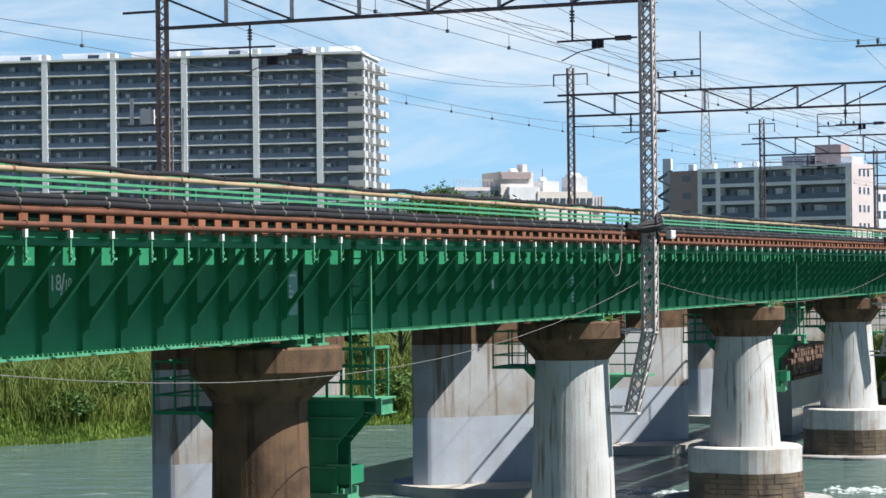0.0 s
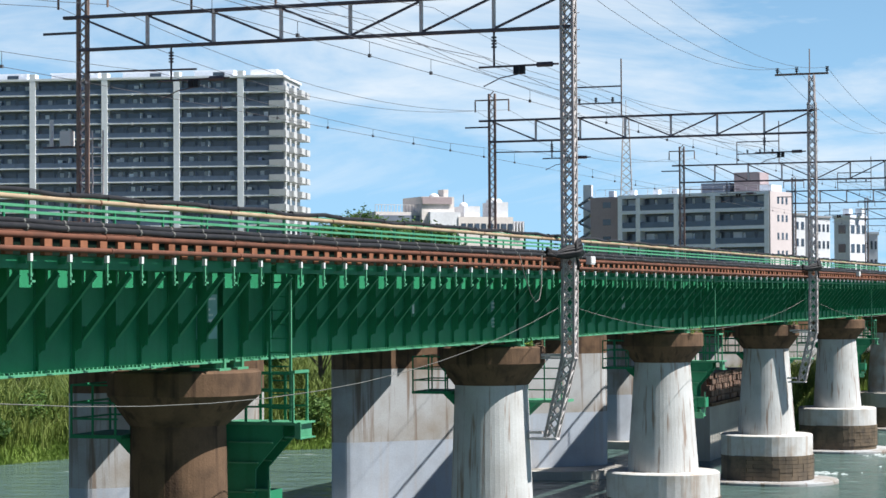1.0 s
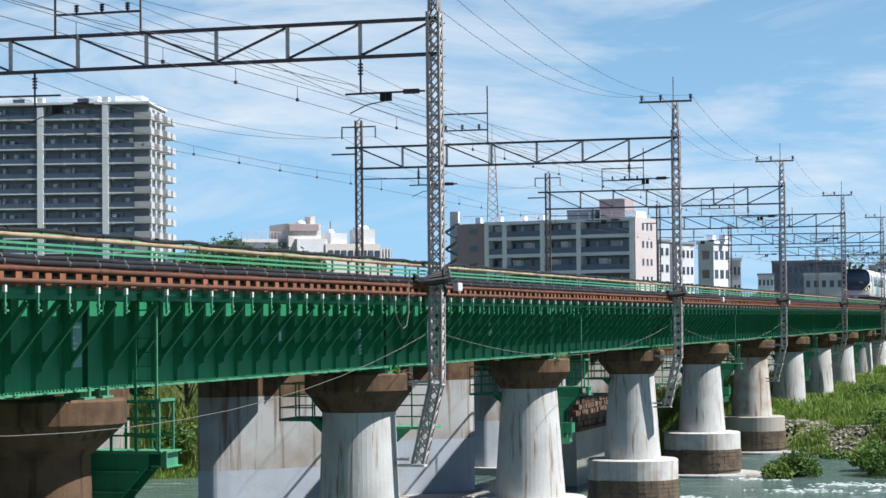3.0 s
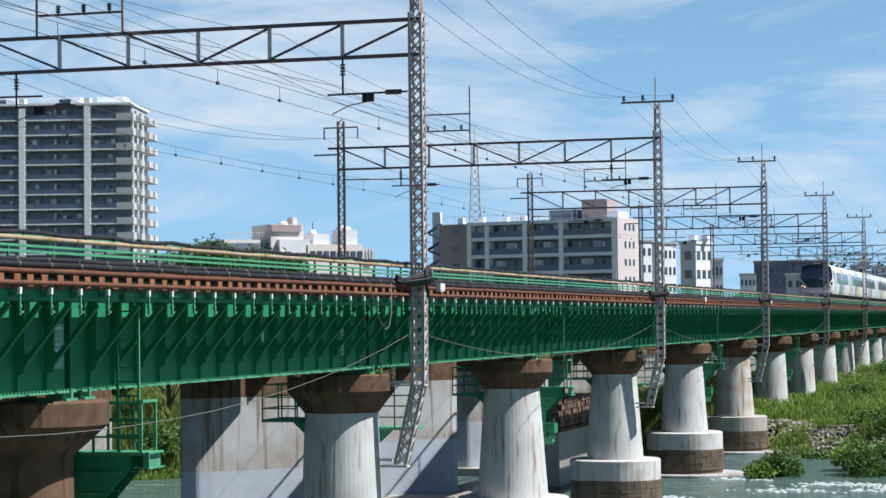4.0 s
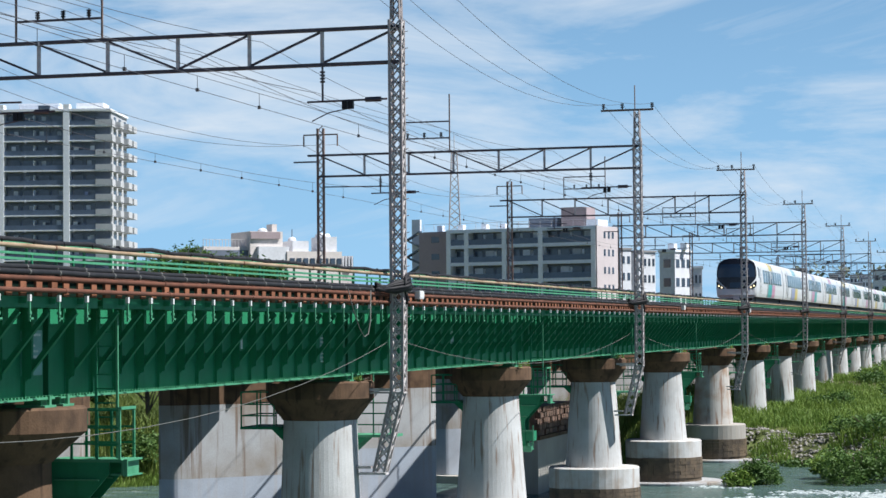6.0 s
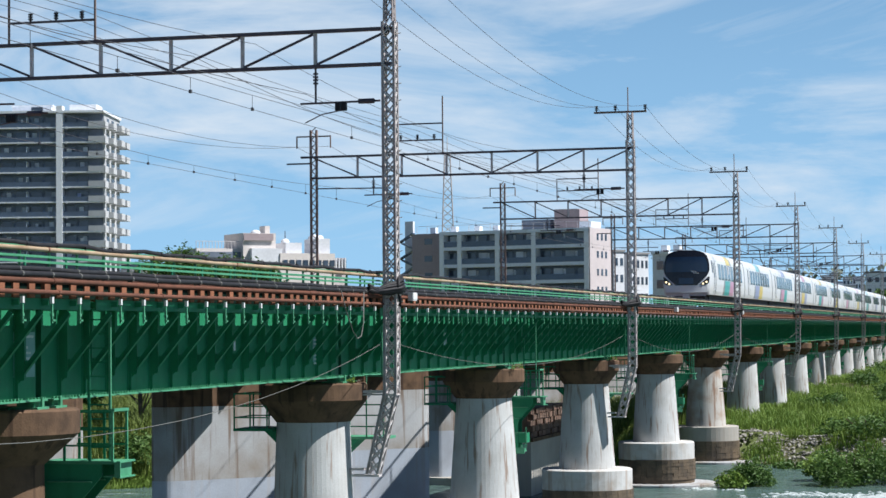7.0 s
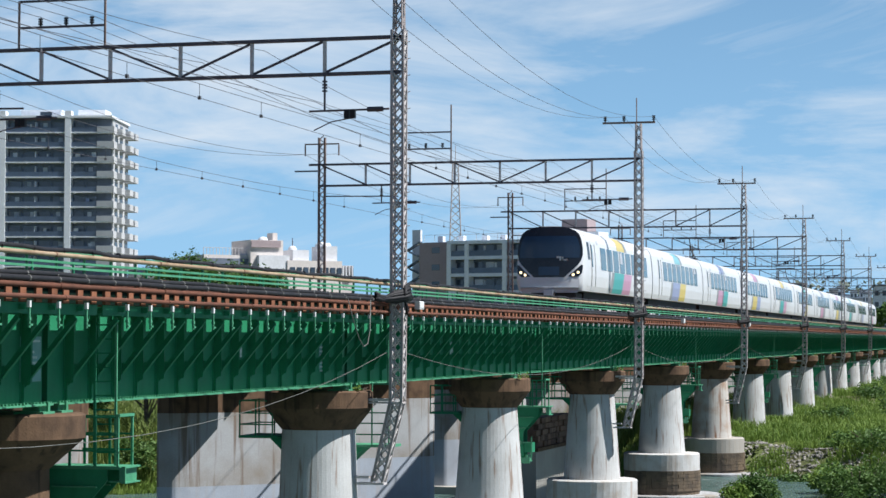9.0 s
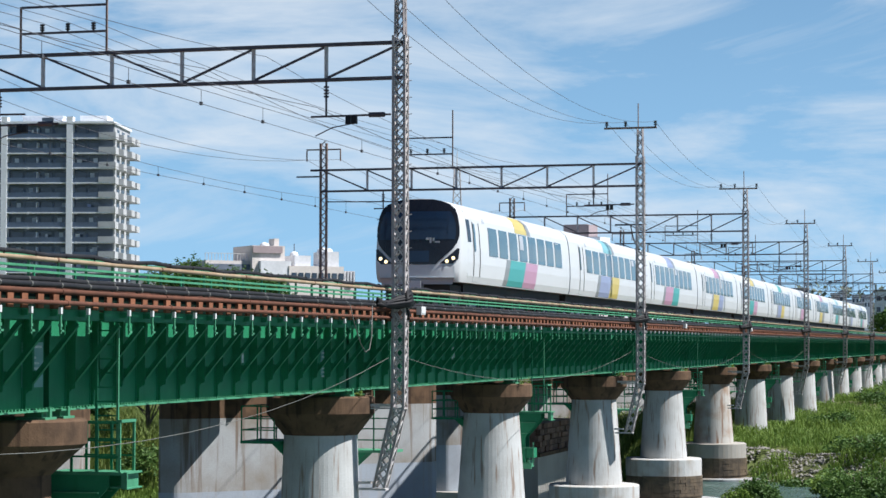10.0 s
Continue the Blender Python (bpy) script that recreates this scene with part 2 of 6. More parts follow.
def lattice(bm, bm_lace, levels, lace=0.035, leg=0.07, step=0.42):
    """Four legs and crossed lacing. levels: (centre x, centre y, z, half width x, half width y) from the foot up."""
    for (x0, y0, z0, a0, b0), (x1, y1, z1, a1, b1) in zip(levels, levels[1:]):
        for sx, sy in ((-1, -1), (1, -1), (1, 1), (-1, 1)):
            bar(bm, (x0 + sx * a0, y0 + sy * b0, z0), (x1 + sx * a1, y1 + sy * b1, z1), leg)
        n = max(1, round((Vector((x1, y1, z1)) - Vector((x0, y0, z0))).length / step))
        for i in range(n):
            f, g = i / n, (i + 1) / n
            def corner(t, sx, sy):
                return (x0 + (x1 - x0) * t + sx * (a0 + (a1 - a0) * t), y0 + (y1 - y0) * t + sy * (b0 + (b1 - b0) * t), z0 + (z1 - z0) * t)
            for s in (-1, 1):
                bar(bm_lace, corner(f, -1, s), corner(g, 1, s), lace)
                bar(bm_lace, corner(f, 1, s), corner(g, -1, s), lace)
                bar(bm_lace, corner(f, s, -1), corner(g, s, 1), lace)
                bar(bm_lace, corner(f, s, 1), corner(g, s, -1), lace)


# ---- the lie of the land ----
WATER_Z = 2.3
BANK = [(-400, 470), (-100, 190), (20, 68), (42, 47), (49, 45), (60, 34), (72, 19), (85, 4), (90, 1), (84, -5), (79, -12), (74, -22), (60, -45), (30, -80), (-60, -170), (-400, -500)]


def bank_distance(x, y):
    """How far a place lies beyond the river's far bank; negative in the river."""
    best, side = 1e9, -1
    for (ax, ay), (bx, by) in zip(BANK, BANK[1:]):
        ux, uy = bx - ax, by - ay
        k = max(0.0, min(1.0, ((x - ax) * ux + (y - ay) * uy) / (ux * ux + uy * uy)))
        dx, dy = x - ax - k * ux, y - ay - k * uy
        d = math.hypot(dx, dy)
        if d < best:
            best, side = d, 1 if ux * dy - uy * dx > 0 else -1
    return best * side


def land_height(x, y):
    if x < -30:
        d = -40 - x
        if y < 60 and d > -6:
            return 0.6 + 9.6 * max(0.0, min(1.0, (d + 6) / 19))
    d = bank_distance(x, y)
    if d < -3:
        return 0.6
    n = noise.noise(Vector((x * 0.12, y * 0.12, 0))) * 0.45 + noise.noise(Vector((x * 0.03, y * 0.03, 3))) * 0.5
    h = 0.6 + (d + 3) / 3 * 1.5 if d < 0 else 2.1 + min(2.2, d * 0.75) + min(1.0, max(0.0, (d - 20) * 0.012))
    if d > 210:
        h += min(1.0, (d - 210) / 60) * 2.0
    return h + n * max(0.0, min(1.0, (d + 1) / 6)) * (1 if d < 400 else 0.3)


EARTH = mat("earth_and_grass", (0.075, 0.095, 0.03), 0.95, 0.0, (0.14, 0.11, 0.07), 0.15, 0.6, 0.4, 6, spec=0.2)
bm = bmesh.new()
xs = [-4000, -1500, -500, -200, -120] + [-90 + 4 * i for i in range(28)] + [22 + 2.5 * i for i in range(80)] + [224, 236, 255, 280, 320, 380, 460, 600, 900, 1500, 2600, 4600]
ys = [-4000, -1500, -500, -220, -140] + [-110 + 6 * i for i in range(12)] + [-38 + 2.5 * i for i in range(44)] + [76, 84, 95, 110, 130, 160, 200, 260, 340, 460, 700, 1500, 4000]
grid = [[bm.verts.new((x, y, land_height(x, y))) for y in ys] for x in xs]
for i in range(len(xs) - 1):
    for j in range(len(ys) - 1):
        bm.faces.new((grid[i][j], grid[i + 1][j], grid[i + 1][j + 1], grid[i][j + 1]))
ground = tagged(part("ground", bm, EARTH, smooth=True), "river bed, banks and flood plain of earth and grass", "ground", kind="structure")

WATER = bpy.data.materials.new("river_water")
WATER.use_nodes = True
n, l = WATER.node_tree.nodes, WATER.node_tree.links
b = n["Principled BSDF"]
b.inputs["Roughness"].default_value, b.inputs["IOR"].default_value = 0.12, 1.33
geo, mp, wav, rip, add, bp = (n.new("ShaderNodeNewGeometry"), n.new("ShaderNodeMapping"), n.new("ShaderNodeTexNoise"), n.new("ShaderNodeTexNoise"),
                              n.new("ShaderNodeMath"), n.new("ShaderNodeBump"))
mp.inputs["Scale"].default_value, mp.inputs["Rotation"].default_value = (1.0, 0.45, 1.0), (0, 0, 0.5)
wav.inputs["Scale"].default_value, wav.inputs["Detail"].default_value = 0.75, 8.0
rip.inputs["Scale"].default_value, rip.inputs["Detail"].default_value = 2.6, 4.0
l.new(geo.outputs["Position"], mp.inputs["Vector"])
l.new(mp.outputs["Vector"], wav.inputs["Vector"])
l.new(mp.outputs["Vector"], rip.inputs["Vector"])
add.operation = "MULTIPLY_ADD"
add.inputs[1].default_value = 0.35
l.new(rip.outputs["Fac"], add.inputs[0])
l.new(wav.outputs["Fac"], add.inputs[2])
bp.inputs["Strength"].default_value, bp.inputs["Distance"].default_value = 0.9, 0.7
l.new(add.outputs[0], bp.inputs["Height"])
l.new(bp.outputs["Normal"], b.inputs["Normal"])
foam, mixc = n.new("ShaderNodeValToRGB"), n.new("ShaderNodeMix")
foam.color_ramp.elements[0].position, foam.color_ramp.elements[1].position = 0.66, 0.74
l.new(wav.outputs["Fac"], foam.inputs["Fac"])
mixc.data_type = "RGBA"
mixc.inputs["A"].default_value, mixc.inputs["B"].default_value = (0.078, 0.125, 0.113, 1), (0.40, 0.46, 0.45, 1)
l.new(foam.outputs["Color"], mixc.inputs["Factor"])
l.new(mixc.outputs["Result"], b.inputs["Base Color"])
bm = bmesh.new()
box(bm, -3000, 400, -3000, 3000, WATER_Z - 0.3, WATER_Z)
tagged(part("water", bm, WATER), "grey-green rippled river water", "water", kind="structure")

# ---- the near bridge ----
PIER_X = [-43.6, -21.4, 0.0, 22.45, 44.65, 67.05] + [89.4 + 22.35 * i for i in range(12)]
MAST_X = [-44.0, 0.0, 43.94, 87.8, 132.8, 178.1, 224.3, 270.0, 315.5]
GIRDER_BOTTOM, GIRDER_TOP = 10.42, 12.55
NEAR_WEB, FAR_WEB, TRACK_Y, RAIL_Z = 1.70, 3.80, 2.75, 13.20


def girder_span(length, m):
    """One span: two plate girders with flanges, stiffeners, outriggers with knee braces, and hangers."""
    g = thing("girder_span", "dark green riveted steel plate girder span with knee braces", "bridge girder", m, "spans of the girder bridge")
    half = length / 2 - 0.14
    zb, zt = GIRDER_BOTTOM, GIRDER_TOP
    for y in (NEAR_WEB, FAR_WEB):
        part("web", boxes((-half, half, y - 0.012, y + 0.012, zb + 0.03, zt - 0.03)), GREEN, g)
        part("top_flange", boxes((-half, half, y - 0.14, y + 0.14, zt - 0.03, zt)), GREEN, g)
        part("angle", boxes((-half, half, y - 0.05, y - 0.013, zt - 0.12, zt - 0.031)), GREEN, g)
    # the bottom flange plates overlap in short lengths
    n = 16
    step = (2 * half - 0.5) / n
    for i in range(n):
        x0 = -half + 2 * half * i / n
        # paler than the web's green: the sun on this ledge is coloured in
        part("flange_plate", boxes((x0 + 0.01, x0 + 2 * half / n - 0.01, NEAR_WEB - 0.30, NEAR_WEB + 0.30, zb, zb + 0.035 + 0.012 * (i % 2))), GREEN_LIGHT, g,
             "flange plate coloured pale green as if sunlit" if i == 0 else "")
    part("bottom_flange", boxes((-half, half, FAR_WEB - 0.2, FAR_WEB + 0.2, zb, zb + 0.04)), GREEN, g)
    bm = bmesh.new()
    for i in range(int(2 * half / 0.16)):
        x = -half + 0.1 + i * 0.16
        box(bm, x - 0.022, x + 0.022, NEAR_WEB - 0.27, NEAR_WEB - 0.2, zb + 0.04, zb + 0.085)
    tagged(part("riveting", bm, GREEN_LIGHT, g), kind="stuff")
    st = None
    for i in range(n):
        x = -half + 0.85 + step * i
        at = pose(x, 0, 0)
        if st is None:
            st = part("stiffener", boxes((-0.012, 0.012, NEAR_WEB - 0.22, NEAR_WEB - 0.013, zb + 0.45, zt - 0.17), (-0.012, 0.012, NEAR_WEB - 0.09, NEAR_WEB - 0.013, zb + 0.05, zb + 0.449), (-0.014, 0.075, NEAR_WEB - 0.235, NEAR_WEB - 0.221, zb + 0.48, zt - 0.17), (-0.06, 0.06, NEAR_WEB - 0.026, NEAR_WEB - 0.013, zb + 0.05, zt - 0.17)), GREEN, g)
            bm = bmesh.new()
            bar(bm, (0.03, NEAR_WEB - 0.10, zb + 0.54), (0.03, 0.48, zt - 0.27), 0.03, 0.10)
            web = [(0.016, NEAR_WEB - 0.015, zb + 0.30), (0.016, NEAR_WEB - 0.18, zb + 0.48), (0.016, NEAR_WEB - 0.33, zb + 0.72), (0.016, NEAR_WEB - 0.28, zb + 0.88), (0.016, NEAR_WEB - 0.015, zb + 0.76)]
            loft(bm, [web, [(q[0] + 0.024, q[1], q[2]) for q in web]])
            br = part("knee_brace", bm, GREEN, g)
            bm = bmesh.new()
            bar(bm, (0.03, NEAR_WEB - 0.15, zb + 0.50), (0.03, 0.45, zt - 0.325), 0.10, 0.014)
            be = part("brace_flange", bm, GREEN, g, "worn flange along the brace")
            ar = part("outrigger", boxes((-0.05, 0.05, 0.27, NEAR_WEB - 0.2, zt - 0.14, zt - 0.03)), GREEN, g)
            hd = part("hanger_head", boxes((-0.04, 0.04, 0.19, 0.25, zt - 0.10, zt + 0.03)), WHITE_PAINT, g, "white painted hanger head")
            bm = boxes((-0.022, 0.022, 0.2, 0.24, zt - 0.5, zt - 0.12), (-0.04, 0.04, 0.19, 0.25, zt - 0.36, zt - 0.3), (-0.02, 0.14, 0.2, 0.24, zt - 0.46, zt - 0.42))
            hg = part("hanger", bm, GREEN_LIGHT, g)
            first = (st, br, ar, hg, hd, be)
            for o in first:
                o.matrix_basis = at
        else:
            for o in first:
                c = o.copy()
                scene.collection.objects.link(c)
                c.matrix_basis = at
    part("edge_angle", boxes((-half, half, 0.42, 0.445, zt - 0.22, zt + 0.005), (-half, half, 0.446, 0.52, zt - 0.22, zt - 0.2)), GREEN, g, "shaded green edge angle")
    # plates added between the webs to keep sunlight out of the span joints
    for s in (-1, 1):
        part("joint_light_block", boxes((s * (half - 0.05) - 0.01, s * (half - 0.05) + 0.01, NEAR_WEB + 0.013, FAR_WEB - 0.013, zb + 0.05, zt - 0.04)), GREEN, g)
    # cross frames between the two girders
    for i in range(5):
        x = -half + 0.4 + (2 * half - 0.8) * i / 4
        bm = bmesh.new()
        bar(bm, (x, NEAR_WEB + 0.02, zb + 0.15), (x, FAR_WEB - 0.02, zt - 0.2), 0.08)
        bar(bm, (x, NEAR_WEB + 0.02, zt - 0.2), (x, FAR_WEB - 0.02, zb + 0.15), 0.08)
        part("cross_frame", bm, GREEN, g)
    return g


def pier(m, height_low, base, brown=False, rust=False):
    """A hammerhead pier: round-ended shaft that widens down, a flared cap, bearings and, in the river, a round footing."""
    body = CONC_BROWN if brown else CONC_RUST if rust else CONC
    p = thing("bridge_pier", "rust-stained brown concrete pier with a flared cap" if brown else "pale concrete bridge pier with dark cap and rust streaks", "bridge pier", m, "piers of the girder bridge")
    c = 2.56
    r0, r1, cs = (1.04, 1.18, 2.70) if brown else (1.14, 1.47, 2.56)
    rings = []
    for k in (0, 0.25, 0.5, 0.75, 1.0):
        r = r0 + (r1 - r0) * k
        rings.append(stadium(r - 0.03, cs - r, cs + r, 9.05 - k * (9.05 - height_low), 26))
    part("shaft", loft(bmesh.new(), rings[::-1]), body, p, smooth=False)
    cap = [stadium(r0 + 0.01, cs - r0 - 0.02, cs + r0 + 0.02, 9.05, 26), stadium(1.5, c - 1.69, c + 1.69, 9.72, 26), stadium(1.5, c - 1.69, c + 1.69, 10.20, 26), stadium(1.44, c - 1.63, c + 1.63, 10.25, 26)]
    part("cap", loft(bmesh.new(), cap), CONC_BROWN, p, "brown stained flared pier cap")
    for dx in (-0.45, 0.45):
        for y in (NEAR_WEB, FAR_WEB):
            bm = boxes((dx - 0.28, dx + 0.28, y - 0.34, y + 0.34, 10.25, 10.30), (dx - 0.16, dx + 0.16, y - 0.2, y + 0.2, 10.30, 10.42), (dx - 0.05, dx + 0.05, y - 0.34, y - 0.28, 10.30, 10.5))
            part("bearing", bm, GREEN_LIGHT, p, "pale green steel bearing")
    if base:
        z1 = base
        part("footing_top", loft(bmesh.new(), [stadium(2.02, c - 2.32, c + 2.32, z1 - 1.05), stadium(2.02, c - 2.32, c + 2.32, z1 - 0.06), stadium(1.94, c - 2.24, c + 2.24, z1)]), CONC_GREY if rust else CONC_WHITE, p, "worn upper footing")
        rng = random.Random(int(z1 * 100 + m.translation.x))
        ring = stadium(1.95, c - 2.25, c + 2.25, 0, 20)
        n = len(ring)
        rim = CONC_GREY if rust else CONC_WHITE
        for row in range(10):
            white = row >= 6
            zl = z1 - 2.24 + 0.205 * row if not white else z1 - 1.02 + 0.245 * (row - 6)
            zh = zl + (0.19 if not white else 0.238)
            j = row % 2
            while j < n:
                w = 2 if rng.random() < 0.75 else 3
                arc = [ring[(j + k) % n] for k in range(min(w, n - j) + 1)]
                j += w
                if min(q[1] for q in arc) > c + 0.8:
                    continue
                out = (1.022 if white else 1.05) + rng.uniform(0, 0.006 if white else 0.014)
                (xa, ya, _), (xb, yb, _) = arc[0], arc[1]
                g = 0.025 if white else 0.07
                arc[0] = (xa + (xb - xa) * g, ya + (yb - ya) * g, 0)
                q = [(u * out, c + (v - c) * out) for u, v, _ in arc] + [(u * 0.93, c + (v - c) * 0.93) for u, v, _ in arc[::-1]]
                top = zh - (rng.uniform(0, 0.05) if row == 9 else 0)
                part("rim_stone" if white else "course_stone", loft(bmesh.new(), [[(u, v, zl) for u, v in q], [(u, v, top) for u, v in q]]), rim if white else CONC_WET, p)
        part("footing", loft(bmesh.new(), [stadium(2.04, c - 2.34, c + 2.34, 0.2), stadium(2.0, c - 2.3, c + 2.3, z1 - 1.06)]), CONC_WET, p, "dark wet masonry footing")
        part("foundation_slab", loft(bmesh.new(), [stadium(2.9, c - 3.6, c + 3.4, 0.2), stadium(2.9, c - 3.6, c + 3.4, 2.42), stadium(2.85, c - 3.55, c + 3.35, 2.48)]), CONC_OLD, p, "flat grey concrete foundation slab")
    return p


def lattice_mast(m, top=True, foot_pier=True):
    """A near-side lattice mast that runs down past the girder to brackets on the pier."""
    ma = thing("lattice_mast", "grey-mauve steel lattice catenary mast bracketed to a pier", "catenary mast", m, "masts along the bridge")
    legs, lace = bmesh.new(), bmesh.new()
    lattice(legs, lace, [(0, 0.62, 7.45, 0.17, 0.17), (0, 0.02, 9.95, 0.18, 0.18), (0, 0, 12.4, 0.18, 0.18), (0, 0, 21.4, 0.18, 0.18)], 0.04, 0.075)
    for k in range(36):
        z = 12.2 + 0.26 * k
        s = 1 if k % 2 else -1
        bar(lace, (0.18, s * 0.18, z), (0.18, s * 0.32, z + 0.03), 0.022)
    part("leg_frame", legs, MAUVE, ma)
    tagged(part("lacing", lace, GALV, ma, "zigzag lacing bars"), kind="stuff")
    bm = boxes((-0.2, 0.2, 0.16, 1.25, 9.93, 10.01), (-0.2, 0.2, -0.2, 1.0, 9.86, 9.90))
    part("upper_bracket", bm, GALV, ma)
    bm = boxes((-0.18, 0.18, 0.4, 1.3, 7.36, 7.42), (-0.14, 0.14, 0.9, 1.35, 7.55, 7.62))
    part("foot_bracket", bm, GALV, ma)
    if top:
        bm = bmesh.new()
        lattice(bm, bm, [(0, 0, 21.4, 0.14, 0.14), (0, 0, 22.79, 0.125, 0.125)], 0.03, 0.05)
        part("mast_head", bm, MAUVE, ma)
        part("crossarm", boxes((-0.04, 0.04, -0.85, 1.85, 22.80, 22.90)), BROWN_STEEL, ma)
        part("spike", tube(bmesh.new(), [(0, 0.1, 22.9), (0, 0.1, 24.1)], 0.03, 6), BROWN_STEEL, ma)
        for y in (-0.78, 0.75, 1.72):
            ins = [(0, y, 22.9), (0, y, 23.15)]
            bm = tube(bmesh.new(), ins, 0.035, 6)
            for z in (22.97, 23.06, 23.14):
                tube(bm, [(0, y, z), (0, y, z + 0.05)], 0.085, 8)
            part("insulator", bm, RUBBER, ma, "dark ribbed insulator")
    return ma


W = 16.88


def portal_beam(m, zt, zb):
    """The truss that spans both tracks, with its frame for the feeder wires and the cantilevers that hold the wires."""
    po = thing("portal_beam", "dark steel truss beam across the tracks with wire frames", "portal beam", m, "portal beams over the tracks")
    part("top_chord", boxes((-0.11, 0.11, -0.15, W + 0.7, zt - 0.05, zt + 0.05)), BEAM, po)
    part("bottom_chord", boxes((-0.11, 0.11, -0.15, W + 0.1, zb - 0.05, zb + 0.05)), BEAM, po)
    n = 7
    for i in range(1, n):
        y = W * i / n
        bm = boxes((-0.05, 0.05, y - 0.05, y + 0.05, zb + 0.051, zt - 0.056))
        part("strut", bm, GALV, po)
    for i in range(n):
        a, c = (i + 1, i) if i >= n // 2 else (i, i + 1)
        bm = bmesh.new()
        bar(bm, (0, W * a / n, zt - 0.05), (0, W * c / n, zb + 0.05), 0.07)
        part("diagonal", bm, BEAM, po)
    for y in (9.84, 12.86):
        part("frame_post", boxes((-0.03, 0.03, y - 0.03, y + 0.03, zt + 0.056, zt + (3.0 if y < 10 else 1.6))), BROWN_STEEL, po)
    for z in (zt + 0.72, zt + 1.58):
        part("frame_arm", boxes((-0.035, 0.035, 9.87, 12.83, z - 0.035, z + 0.035)), BEAM, po)
    for y in (10.3, 11.2, 12.1):
        bm = tube(bmesh.new(), [(0, y, zt + 0.76), (0, y, zt + 1.02)], 0.035, 6)
        for z in (0.8, 0.88, 0.96):
            tube(bm, [(0, y, zt + z), (0, y, zt + z + 0.045)], 0.08, 8)
        part("insulator", bm, RUBBER, po, "dark ribbed insulator")
    for y in (2.41, 13.6):
        bm = tube(bmesh.new(), [(0, y, zb - 0.04), (0, y, 18.95)], 0.035, 6)
        for z in (zb - 0.25, zb - 0.35, zb - 0.45, zb - 0.55):
            tube(bm, [(0, y, z), (0, y, z + 0.05)], 0.085, 8)
        part("drop_post", bm, BEAM, po)
        bm = tube(bmesh.new(), [(0, y - 2.1, 18.97), (0, y + 0.5, 18.95)], 0.035, 6)
        tube(bm, [(0, y - 1.9, 18.97), (0, y - 1.4, 18.97)], 0.08, 8)
        part("cantilever", bm, BEAM, po)
        bm = boxes((-0.08, 0.08, y - 1.0, y - 0.85, 18.7, 18.95), (-0.08, 0.08, y - 0.8, y - 0.65, 18.7, 18.95))
        part("clamp", bm, RUBBER, po)
        part("steady_arm", tube(bmesh.new(), [(0, y - 0.9, 18.72), (0, y - 0.2, 18.6), (0, y + 0.35, 18.35)], 0.02, 5), BEAM, po)
    return po


def far_mast(m):
    fm = thing("channel_mast", "rust-brown twin-channel steel mast on the far bridge", "catenary mast", m, "far masts along the bridge")
    for dy in (-0.16, 0.16):
        part("channel", boxes((-0.09, 0.09, dy - 0.045, dy + 0.045, 9.5, 22.45)), BROWN_STEEL, fm)
    bm = bmesh.new()
    for i in range(30):
        z = 10 + i * 0.42
        bar(bm, (0, -0.115, z), (0, 0.115, z + 0.2), 0.05)
        bar(bm, (0, 0.115, z + 0.2), (0, -0.115, z + 0.4), 0.05)
    tagged(part("lacing", bm, GALV, fm), kind="stuff")
    part("head_arm", boxes((-0.03, 0.03, -0.95, 0.95, 22.08, 22.15)), BROWN_STEEL, fm)
    for dy in (-0.93, 0.93):
        part("insulator", tube(bmesh.new(), [(0, dy, 21.5), (0, dy, 22.07)], 0.04, 6), BROWN_STEEL, fm)
    part("side_arm", boxes((-0.03, 0.03, 0.21, 1.5, 20.65, 20.73)), BEAM, fm)
    part("cantilever", tube(bmesh.new(), [(0, -0.2, 19.35), (0, -4.2, 19.3)], 0.035, 6), BEAM, fm)
    return fm


spans = {}
for a, c in zip(PIER_X, PIER_X[1:]):
    key, mid = round(c - a, 1), (a + c) / 2
    if key in spans:
        copy_thing(spans[key], pose(mid, 0, 0))
    else:
        spans[key] = girder_span(c - a, pose(mid, 0, 0))

dry = None
for i, x in enumerate(PIER_X):
    if x < 80:
        pier(pose(x, 0, 0), 0.3 if x < 20 else 4.4, None if x < 20 else (4.62, 4.75, 4.95)[min(2, i - 3)], brown=x < -1)
    elif x < 95:
        pier(pose(x, 0, 0), 4.4, 4.9, rust=True)
    elif dry is None:
        dry = pier(pose(x, 0, 0), 2.5, None)
    else:
        copy_thing(dry, pose(x, 0, 0))

CHORDS = {0: (21.2, 20.1), 1: (21.2, 20.1), 2: (21.02, 19.9), 3: (21.07, 19.85)}
mast = beam = far = None
for i, x in enumerate(MAST_X):
    mast = copy_thing(mast, pose(x, 0, 0)) if mast else lattice_mast(pose(x, 0, 0))
    far = copy_thing(far, pose(x, W, 0)) if far else far_mast(pose(x, W, 0))
    zt, zb = CHORDS.get(i, (21.2, 20.08))
    portal_beam(pose(x, 0, 0), zt, zb)

